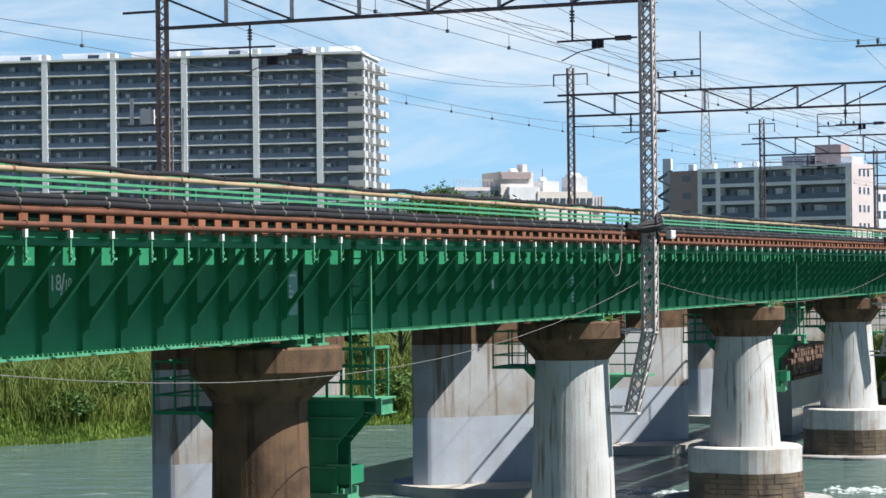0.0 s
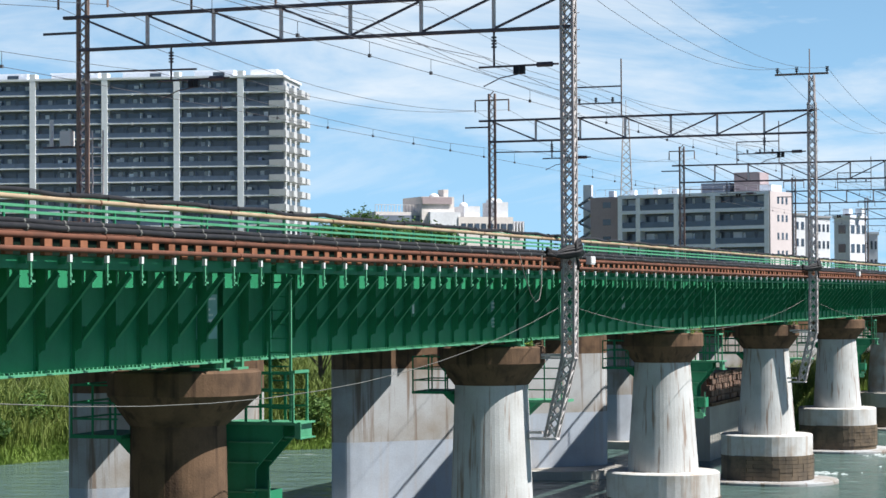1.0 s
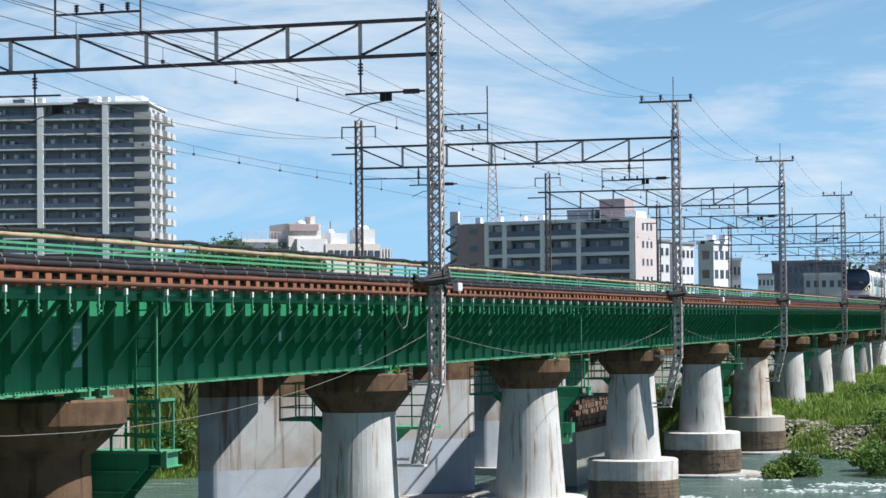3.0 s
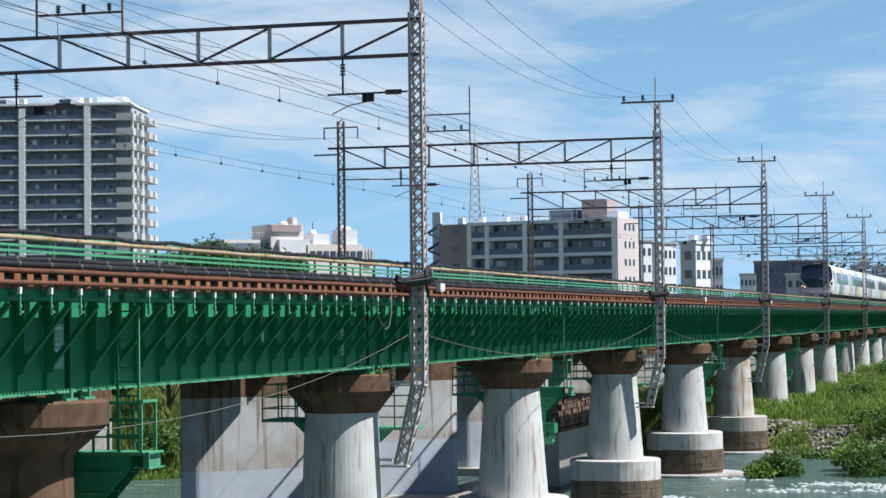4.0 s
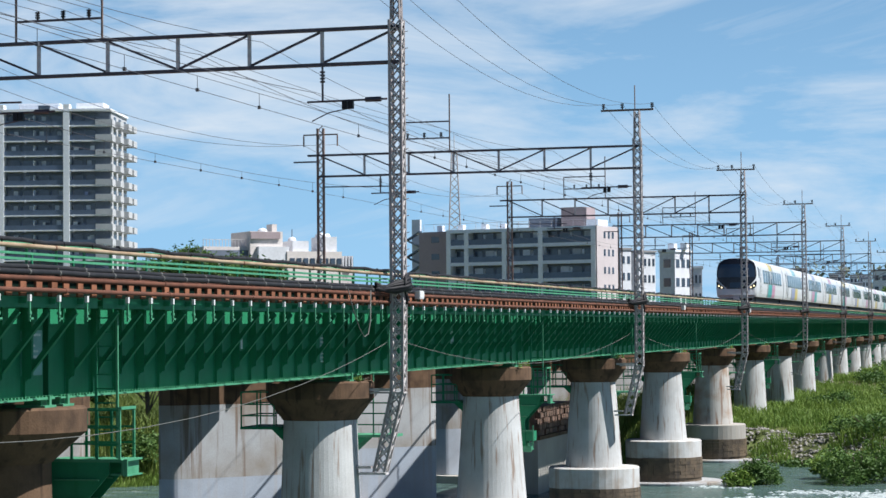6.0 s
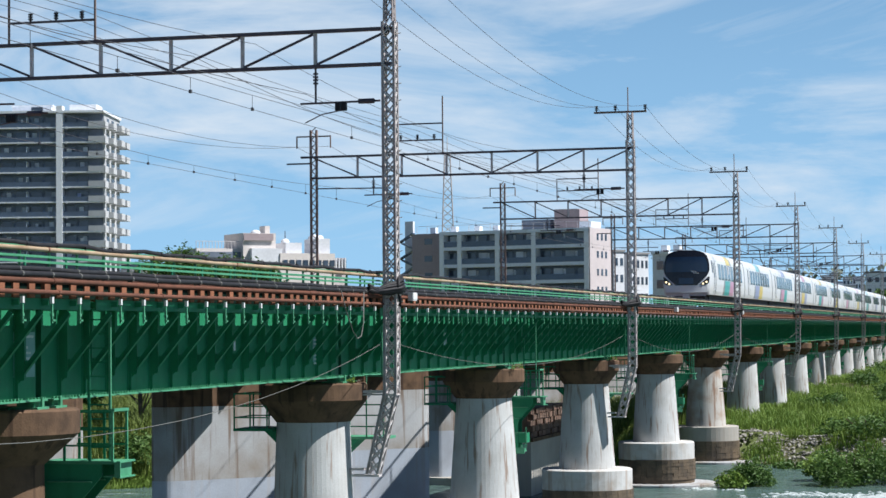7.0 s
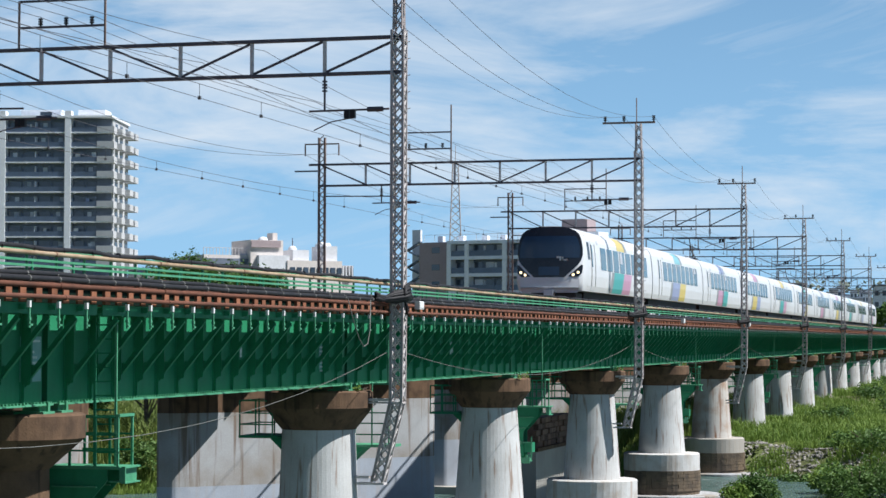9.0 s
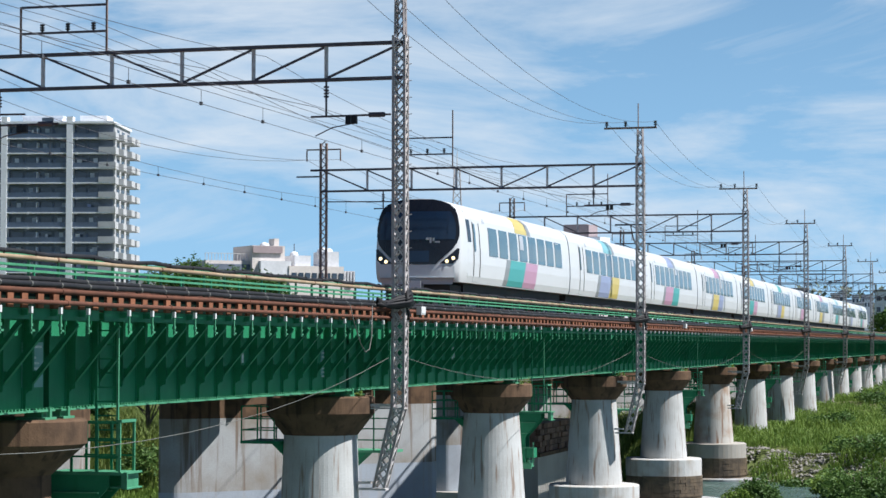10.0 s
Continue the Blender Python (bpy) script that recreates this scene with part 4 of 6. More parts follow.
def on_side(bm, x0, x1, z0, z1, out=0.012, lean=0.0, thick=0.01):
    """A panel laid on the near side of a car, bent to its side."""
    zs = [z0] + [z for z, _ in SIDE if z0 < z < z1] + [z1]
    rows = []
    for z in zs:
        f = (z - z0) / (z1 - z0)
        y = -half_width(z) - out
        rows.append([bm.verts.new((x0 + lean * f, y, z)), bm.verts.new((x1 + lean * f, y, z)), bm.verts.new((x1 + lean * f, y + thick, z)), bm.verts.new((x0 + lean * f, y + thick, z))])
    for a, b in zip(rows, rows[1:]):
        for k in range(4):
            bm.faces.new((a[k], a[(k + 1) % 4], b[(k + 1) % 4], b[k]))
    bm.faces.new(rows[0][::-1])
    bm.faces.new(rows[-1])
    return bm


def rake(z):
    return 0.02 + 0.0 if z < 1.5 else 0.02 + 0.13 * (z - 1.5) + 0.10 * max(0.0, z - 2.9) ** 1.5


def nose_x(y, z):
    return rake(z) + 0.22 * (abs(y) / 1.42) ** 2.5 + (0.10 if z < 1.0 else 0.0)


def train_car(x, lead, tail, up, low, door_front=True):
    L = 20.0
    start = 1.35 if lead else 0.0
    car = part("car", loft(bmesh.new(), [section(start), section(L / 2), section(L)]), TRAIN_WHITE)
    car.matrix_basis = pose(x, 0, 0)
    if lead:
        bm = bmesh.new()
        us = [-1.0, -0.93, -0.86, -0.8, -0.6, -0.4, -0.2, 0, 0.2, 0.4, 0.6, 0.8, 0.86, 0.93, 1.0]
        rows = []
        for z in (0.86, 1.0, 1.25, 1.5, 1.8, 2.1, 2.4, 2.7, 3.0, 3.2, 3.35, 3.48, 3.57, 3.63, 3.655):
            w = half_width(z)
            row = []
            for u in us:
                if abs(u) <= 0.8:
                    y = u / 0.8 * w * 0.97
                    xx = nose_x(y, z)
                else:
                    f = (abs(u) - 0.8) / 0.2
                    y = math.copysign(w * (0.97 + 0.03 * math.sin(f * math.pi / 2)), u)
                    xx = nose_x(0.97 * w, z) * (1 - f) + start * f
                row.append(bm.verts.new((xx, y, z)))
            rows.append(row)
        for a, b in zip(rows, rows[1:]):
            for k in range(len(us) - 1):
                bm.faces.new((a[k], a[k + 1], b[k + 1], b[k]))
        part("nose", bm, TRAIN_WHITE, car, smooth=True)

        def front(name, outline, material, out, label=""):
            """A plate on the nose. outline: (height, half width) from the foot up."""
            bm = bmesh.new()
            rows = []
            for z, w in outline:
                rows.append([bm.verts.new((nose_x(w * s, z) - out, w * s, z)) for s in [k / 6 - 1 for k in range(13)]])
            for a, b in zip(rows, rows[1:]):
                for k in range(12):
                    bm.faces.new((a[k], a[k + 1], b[k + 1], b[k]))
            return part(name, bm, material, car, label, smooth=True)
        front("front_mask", [(1.44, 0.66), (1.58, 0.80), (1.78, 1.02), (1.98, 1.22), (2.15, 1.34), (2.4, 1.415), (2.7, 1.405), (3.05, 1.345), (3.3, 1.25), (3.46, 1.07), (3.57, 0.80), (3.63, 0.5)], TRAIN_BLACK, 0.022, "glossy black front mask")
        front("windscreen", [(2.28, 1.28), (2.5, 1.30), (2.8, 1.28), (3.05, 1.20), (3.22, 1.10)], SHIELD, 0.034, "dark blue tinted windscreen")
        front("destination_panel", [(1.53, 0.45), (1.9, 0.45)], TRAIN_GREY, 0.036, "dim grey destination panel").data.materials[0] = SHIELD
        front("bumper", [(0.78, 1.2), (0.98, 1.26), (1.0, 1.27)], TRAIN_GREY, 0.10, "grey front bumper")
        front("bumper_band", [(1.02, 1.28), (1.40, 1.27), (1.44, 0.70)], TRAIN_GREY, 0.012, "pale band below the mask").data.materials[0] = TRAIN_WHITE
        part("skirt", boxes((0.3, 1.9, -1.1, 1.1, 0.22, 0.77)), UNDER, car)
        part("coupler", boxes((-0.12, 0.3, -0.2, 0.2, 0.55, 0.9)), TRAIN_WHITE, car, "white coupler cover")
        for s in (-1, 1):
            bm = bmesh.new()
            tri = [(0.80, 1.47), (1.22, 1.46), (1.40, 1.62), (1.43, 1.96), (1.36, 1.98), (1.02, 1.66)]
            v = [bm.verts.new((nose_x(y, z) - 0.03, s * y, z)) for y, z in tri]
            bm.faces.new(v if s < 0 else v[::-1])
            hl = part("headlight", bm, TRAIN_BLACK, car, "dark slanted headlight glass")
            for y, z, r in ((1.04, 1.545, 0.06), (1.24, 1.65, 0.06)):
                xx = nose_x(y, z) - 0.034
                part("lamp", tube(bmesh.new(), [(xx - 0.012, s * y, z), (xx, s * y, z)], r, 10), LAMP, car, "lit warm lamp")
        # the operator's mark is a plain pale shape
        part("mark", boxes((nose_x(0.6, 2.2) - 0.05, nose_x(0.6, 2.2) - 0.045, -0.80, -0.55, 2.16, 2.22), (nose_x(0.6, 2.2) - 0.05, nose_x(0.6, 2.2) - 0.045, -0.62, -0.55, 2.16, 2.32), (nose_x(0.6, 2.2) - 0.05, nose_x(0.6, 2.2) - 0.045, -0.52, -0.45, 2.16, 2.34), (nose_x(0.6, 2.2) - 0.05, nose_x(0.6, 2.2) - 0.045, -0.44, -0.33, 2.26, 2.34)), WHITE_PAINT, car, "small pale mark")
        part("cab_window", on_side(bmesh.new(), 1.4, 1.9, 2.25, 3.0, lean=-0.1), TRAIN_BLACK, car)
    doors = [2.2] if (lead or door_front) else [17.2]
    if not lead and not tail and door_front and up == "none":
        doors.append(17.2)
    for dx in doors:
        d = part("door", on_side(bmesh.new(), dx, dx + 0.95, 0.92, 3.08, 0.006), TRAIN_WHITE, car)
        part("door_window", on_side(bmesh.new(), dx + 0.12, dx + 0.36, 1.95, 2.9, 0.018), GLASS, car)
        for k in (0, 0.97):
            part("handrail", on_side(bmesh.new(), dx + k, dx + k + 0.05, 1.1, 2.95, 0.02), UNDER, car)
    w0, nwin = (4.7, 8) if lead else ((3.9, 8) if door_front else (2.2, 8))
    for k in range(nwin):
        xx = w0 + 1.78 * k
        win = part("window", on_side(bmesh.new(), xx, xx + 1.42, 1.88, 2.87, 0.014), GLASS, car)
        part("blind", on_side(bmesh.new(), xx + 0.08, xx + 0.75, 2.3 + 0.25 * ((k * 5 + int(x)) % 3), 2.83, 0.02, thick=0.004), TRAIN_GREY, car) if (k * 7 + int(x)) % 4 == 1 else None
    # colour patches, above and below the windows
    px = w0 + 5.0
    if up != "none":
        part("patch", on_side(bmesh.new(), px - 0.2, px + 2.0, 2.9, 3.52, 0.008, 0.1), TINT[up[0]], car, up[0] + " painted patch")
        part("patch", on_side(bmesh.new(), px + 2.01, px + 2.7, 2.9, 3.52, 0.008, -0.3), TINT[up[1]], car, up[1] + " painted patch")
        part("patch", on_side(bmesh.new(), px - 2.6, px - 1.9, 0.9, 1.85, 0.008, 0.6), TINT["grey"], car, "grey painted patch")
        part("patch", on_side(bmesh.new(), px - 1.89, px + 0.9, 0.9, 1.85, 0.0085, 0.6), TINT[low[0]], car, low[0] + " painted patch")
        part("patch", on_side(bmesh.new(), px + 0.91, px + 3.3, 0.9, 1.85, 0.008, 0.5), TINT[low[1]], car, low[1] + " painted patch")
    part("vent", on_side(bmesh.new(), doors[0] + 1.7, doors[0] + 2.05, 2.98, 3.14, 0.008), TRAIN_GREY, car)
    part("underframe", boxes((0.6 if not lead else 2.0, L - 0.3, -1.15, 1.15, 0.35, 0.85)), UNDER, car)
    part("gangway", boxes((L, L + 0.5, -0.95, 0.95, 0.9, 3.3)), UNDER, car)
    if not tail:
        part("gangway_hood", loft(bmesh.new(), [[(u, v * 0.985, w) for _, v, w in section(0)] for u in (L + 0.07, L + 0.43)]), TRAIN_WHITE, car, "white hood between two cars")
    for bx in (3.2, L - 3.2):
        bg = part("bogie", boxes((bx - 1.5, bx + 1.5, -1.05, -0.85, 0.3, 0.62), (bx - 1.5, bx + 1.5, 0.85, 1.05, 0.3, 0.62), (bx - 0.3, bx + 0.3, -0.84, 0.84, 0.3, 0.6)), UNDER, car)
        for dx in (-1.05, 1.05):
            for y in (-0.6, 0.6):
                part("wheel", tube(bmesh.new(), [(bx + dx, y - 0.06, 0.43), (bx + dx, y + 0.06, 0.43)], 0.43, 14), UNDER, car)
    return car


train = thing("express_train", "white express train with pastel patches and black front", "train", pose(252, TRAIN_Y, RAIL_Z))
train.scale = (1.0, 1.13, 1.115)
LIVERY = [(("yellow", "grey"), ("teal", "pink")), (("cyan", "grey"), ("blue", "yellow")), (("blue", "grey"), ("pink", "teal")), (("pink", "grey"), ("yellow", "blue")), (("yellow", "grey"), ("teal", "pink")),
          (("teal", "grey"), ("blue", "yellow")), (("grey", "blue"), ("pink", "grey")), (("pink", "grey"), ("yellow", "grey")), (("cyan", "grey"), ("teal", "grey")), (("yellow", "grey"), ("grey", "blue")), (("blue", "grey"), ("teal", "pink"))]
for i, (up, low) in enumerate(LIVERY):
    train_car(i * 20.5, i == 0, i == len(LIVERY) - 1, up, low, True).parent = train
# current collectors, folded up to the wire
for x in (46.0, 110.0):
    bm = bmesh.new()
    bar(bm, (x, -0.4, 3.7), (x + 0.9, 0, 4.35), 0.06)
    bar(bm, (x + 0.9, 0, 4.35), (x, 0, 4.98), 0.05)
    bar(bm, (x, -0.8, 5.0), (x, 0.8, 5.0), 0.08)
    bar(bm, (x, -0.5, 3.7), (x, 0.5, 3.7), 0.12)
    part("pantograph", bm, UNDER, train, "dark current collector raised to the wire")

# ---- buildings beyond the river ----
TOWER_WALL = mat("tower_render", (0.72, 0.76, 0.82), 0.8, 0.0, (0.62, 0.66, 0.72), 0.2, 0.5, 0.0, 3)
TOWER_PALE = mat("tower_pale_render", (0.79, 0.81, 0.84), 0.8, 0.0, (0.69, 0.72, 0.75), 0.2, 0.5, 0.0, 3)
# dark wall colour; behind balconies it carries the shade of the recess
TOWER_BACK = mat("dark_wall_and_recess_shade", (0.15, 0.18, 0.235), 0.8, 0.0, (0.10, 0.125, 0.165), 0.3, 0.6, 0.0, 3)
# side render made darker than the front's because full sun falls on it
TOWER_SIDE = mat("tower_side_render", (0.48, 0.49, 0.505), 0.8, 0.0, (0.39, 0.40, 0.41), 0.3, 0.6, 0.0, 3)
PARAPET = mat("smoked_parapet", (0.075, 0.105, 0.16), 0.12, 0.0, (0.06, 0.08, 0.115), 0.4, 0.6, 0.0, 2, vary=0.1)
PANE = mat("dark_window", (0.035, 0.05, 0.075), 0.12, 0.0, (0.06, 0.075, 0.1), 0.3, 0.7, 0.0, 2, vary=0.3, spec=0.7)
CURTAIN = mat("pale_curtain", (0.62, 0.65, 0.68), 0.7, 0.0, (0.42, 0.46, 0.52), 0.6, 0.6, 0.0, 3, vary=0.25)
PINK_WALL = mat("pinkish_render", (0.52, 0.465, 0.465), 0.85, 0.0, (0.44, 0.39, 0.39), 0.3, 0.5, 0.0, 3)
BROWN_WALL = mat("brown_tile_wall", (0.34, 0.275, 0.285), 0.8, 0.0, (0.27, 0.215, 0.225), 0.3, 0.5, 0.0, 3)
WHITE_WALL = mat("white_render", (0.64, 0.655, 0.69), 0.8, 0.0, (0.47, 0.48, 0.5), 0.25, 0.5, 0.0, 3)
BEIGE_WALL = mat("beige_render", (0.62, 0.57, 0.54), 0.85, 0.0, (0.52, 0.48, 0.45), 0.25, 0.5, 0.0, 3)
ROOF_GREY = mat("grey_roofing", (0.26, 0.26, 0.27), 0.8, 0.0, (0.19, 0.19, 0.2), 0.3, 0.5, 0.0, 3)


def share(ob, parent, m):
    c = ob.copy()
    scene.collection.objects.link(c)
    c.parent, c.matrix_basis = parent, m
    return c


def apartment_tower():
    t = thing("apartment_tower", "tall grey apartment tower with stacked balconies", "apartment building", pose(334.5, 156.9, 0, 0, 0, 102.06))
    top, floors, width = 56.2, 17, 98.0
    # the core's dark colour stands in for shade behind the balconies
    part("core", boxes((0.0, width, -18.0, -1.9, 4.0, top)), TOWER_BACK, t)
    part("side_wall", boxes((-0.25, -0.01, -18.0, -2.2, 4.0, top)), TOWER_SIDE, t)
    part("roof_slab", boxes((-0.6, width, -18.2, 0.25, top, top + 0.45)), TOWER_PALE, t)
    pillars = [8.4, 21.7, 36.8, 52.0, 66.8, 81.0, 95.0]
    for u in pillars:
        part("pillar", boxes((u - 0.62, u + 0.62, -1.88, 0.22, 4.0, top + 1.4)), TOWER_PALE, t)
    bays = list(zip([0.0] + pillars, pillars))
    para, pane, cur = {}, {}, None
    rng = random.Random(11)
    for k in range(floors):
        z = top - 3.0 * (k + 1)
        part("balcony_slab", boxes((0.0, width, -1.9, 0.1, z - 0.1, z + 0.13)), TOWER_PALE, t)
        for i, (a, c) in enumerate(bays):
            a0, c0 = a + (0.64 if i else 2.6), c - 0.64
            key = round(c0 - a0, 1)
            if key not in para:
                para[key] = part("parapet", boxes((0, c0 - a0, -0.06, 0.0, 0.14, 1.12)), PARAPET, t)
                para[key].matrix_basis = pose(a0, 0, z)
            else:
                share(para[key], t, pose(a0, 0, z))
            mid = (a0 + c0) / 2
            if i:
                part("party_screen", boxes((mid - 0.06, mid + 0.06, -1.89, -0.07, z + 0.14, z + 2.2)), TOWER_WALL, t)
            n = 4 if i else 2
            w = (c0 - a0) / n
            for j in range(n):
                if w not in pane:
                    pane[w] = part("window", boxes((0.25, w - 0.35, -1.89, -1.84, 0.2, 2.25)), PANE, t)
                    pane[w].matrix_basis = pose(a0 + w * j, 0, z)
                else:
                    share(pane[w], t, pose(a0 + w * j, 0, z))
                if rng.random() < 0.45:
                    x = a0 + w * j + rng.uniform(0.3, w * 0.5)
                    if cur is None:
                        cur = part("curtain", boxes((0, 0.9, -1.835, -1.81, 0.3, 2.15)), CURTAIN, t)
                        cur.matrix_basis = pose(x, 0, z)
                    else:
                        share(cur, t, pose(x, 0, z))
                if rng.random() < 0.16:
                    x = a0 + w * j + rng.uniform(0.4, w * 0.6)
                    part("laundry", boxes((x, x + rng.uniform(0.3, 1.1), -0.5, -0.46, z + 1.0, z + 1.75)), rng.choice((WHITE_PAINT, CURTAIN, WHITE_PAINT, TINT["blue"])), t)
            part("downpipe_box", boxes(((a0 + c0) / 2 + 1.6, (a0 + c0) / 2 + 1.9, -0.02, 0.16, z - 0.3, z + 0.2)), WHITE_WALL, t)
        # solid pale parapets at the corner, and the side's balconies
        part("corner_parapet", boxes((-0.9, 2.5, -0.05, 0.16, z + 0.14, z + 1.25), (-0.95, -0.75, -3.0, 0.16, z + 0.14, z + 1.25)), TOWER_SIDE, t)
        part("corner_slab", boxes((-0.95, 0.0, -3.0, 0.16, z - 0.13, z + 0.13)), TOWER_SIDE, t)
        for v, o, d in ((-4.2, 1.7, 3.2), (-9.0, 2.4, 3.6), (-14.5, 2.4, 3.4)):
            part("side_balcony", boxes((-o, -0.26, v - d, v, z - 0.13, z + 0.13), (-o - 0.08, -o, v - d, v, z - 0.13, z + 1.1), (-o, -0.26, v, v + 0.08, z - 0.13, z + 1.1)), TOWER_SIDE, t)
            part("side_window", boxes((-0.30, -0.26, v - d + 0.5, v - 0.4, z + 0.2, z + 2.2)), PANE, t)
    for a, c in zip(pillars, pillars[1:]):
        part("roof_house", boxes((a + 2.2, c - 3.0, -9.0, -3.0, top + 0.45, top + 1.7), (a + 2.0, c - 2.8, -9.2, -2.8, top + 1.7, top + 1.9)), TOWER_WALL, t)
        part("roof_window", boxes((a + 4.0, a + 6.4, -2.99, -2.95, top + 0.6, top + 1.5)), PANE, t)
    part("roof_house", boxes((1.5, 7.0, -9.0, -3.0, top + 0.45, top + 1.9)), TOWER_PALE, t)
    wing = part("side_wing", boxes((-5.2, -0.3, -27, -18.3, 4, 25), (-6.6, -0.3, -27, -18.3, 4, 22)), TOWER_PALE, t)
    for z in (7, 10, 13, 16, 19, 22, 25):
        part("wing_slab", boxes((-7.4, -0.3, -27, -17.6, z - 0.12, z + 0.12)), WHITE_WALL, t)
        part("wing_parapet", boxes((-7.0, -0.5, -17.9, -17.7, z + 0.13, z + 1.1)), PARAPET, t)
    return t


def apartment_block():
    t = thing("apartment_block", "grey apartment block with framed balconies and pinkish end", "apartment building", pose(280.2, 47.3, 0, 0, 0, 76.5))
    top = 28.4
    # here too the shade behind the balconies is put into the core's colour
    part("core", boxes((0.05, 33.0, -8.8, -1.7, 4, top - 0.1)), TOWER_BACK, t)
    part("end_wall", boxes((-0.2, 0.04, -8.8, 0.05, 4, top)), PINK_WALL, t)
    part("roof_slab", boxes((0.041, 27.6, -8.7, 0.1, top - 0.55, top)), TOWER_WALL, t)
    part("stair_wall", boxes((27.7, 33.4, -6.0, -0.9, 4, top - 0.2)), BROWN_WALL, t)
    pill = [0.45, 10.0, 16.7, 23.8, 27.2]
    for u in pill:
        part("pillar", boxes((u - 0.4, u + 0.4, -1.69, 0.15, 4, top - 0.56)), TOWER_PALE, t)
    for k in range(8):
        z = top - 2.9 * (k + 1)
        if z < 4:
            break
        part("balcony_beam", boxes((0.05, 27.6, -1.69, 0.12, z - 0.28, z + 0.28)), TOWER_WALL, t)
        for a, c in zip(pill, pill[1:]):
            part("parapet", boxes((a + 0.42, c - 0.42, -0.06, 0.0, z + 0.29, z + 1.2)), PARAPET, t)
            n = max(1, round((c - a) / 2.4))
            w = (c - a - 0.84) / n
            for j in range(n):
                x = a + 0.42 + w * j
                part("window", boxes((x + 0.3, x + w - 0.25, -1.69, -1.63, z + 0.3, z + 2.2)), PANE if (j * 3 + k) % 4 else CURTAIN, t)
                if (j + k) % 2:
                    part("door_panel", boxes((x + w - 0.22, x + w + 0.2, -1.69, -1.62, z + 0.3, z + 2.1)), CURTAIN, t)
        for v in (-3.0, -4.7, -6.3):
            part("end_window", boxes((-0.25, -0.201, v - 0.35, v + 0.35, z + 0.9, z + 2.0)), PANE, t)
        part("stair_window", boxes((29.5, 31.0, -0.9, -0.86, z + 0.9, z + 1.9)), PANE, t)
    part("lift_house", boxes((3.4, 7.6, -6.5, -3.0, top, top + 3.3)), BROWN_WALL, t)
    part("lift_house_side", boxes((3.0, 3.39, -6.5, -3.0, top, top + 3.2)), BROWN_WALL, t)
    part("plant_house", boxes((8.4, 13.6, -6.0, -3.0, top, top + 1.7)), TOWER_BACK, t)
    part("tank_base", boxes((0.5, 2.6, -6.0, -2.0, top, top + 1.1)), TOWER_WALL, t)
    for x in (18.0, 21.5, 26.0, 30.0):
        part("roof_box", boxes((x, x + 1.0, -4, -3, top, top + 1.0)), TOWER_WALL, t)
    bm = bmesh.new()
    for x in range(0, 33, 2):
        bar(bm, (x + 0.3, -0.6, top), (x + 0.3, -0.6, top + 1.1), 0.05)
    bar(bm, (0.3, -0.6, top + 1.1), (32, -0.6, top + 1.1), 0.05)
    part("roof_rail", bm, GALV, t)
    # the open stair at the end
    part("stair_shaft", boxes((34.6, 36.2, -4.0, -3.4, 4, top + 2.2)), WHITE_WALL, t)
    for k in range(7):
        z = top - 1.2 - 2.9 * k
        bm = bmesh.new()
        bar(bm, (33.5, -1.6, z + 1.2), (36.2, -1.6, z - 0.3), 0.9, 0.25)
        bar(bm, (36.2, -2.6, z - 0.4), (33.5, -2.6, z - 1.6), 0.9, 0.25)
        part("stair_flight", bm, PANE, t)
    return t


def facing(px, d, z0=0.0, base=-74.967):
    """A frame whose x runs to the viewer's side and whose y points at the viewer, along a heading, d metres off."""
    a = radians(90 + base) - math.atan((px - 784) / 3800)
    return Matrix.Translation((EYE[0] + d * math.cos(a), EYE[1] + d * math.sin(a), z0)) @ Euler((0, 0, a - math.pi / 2)).to_matrix().to_4x4()


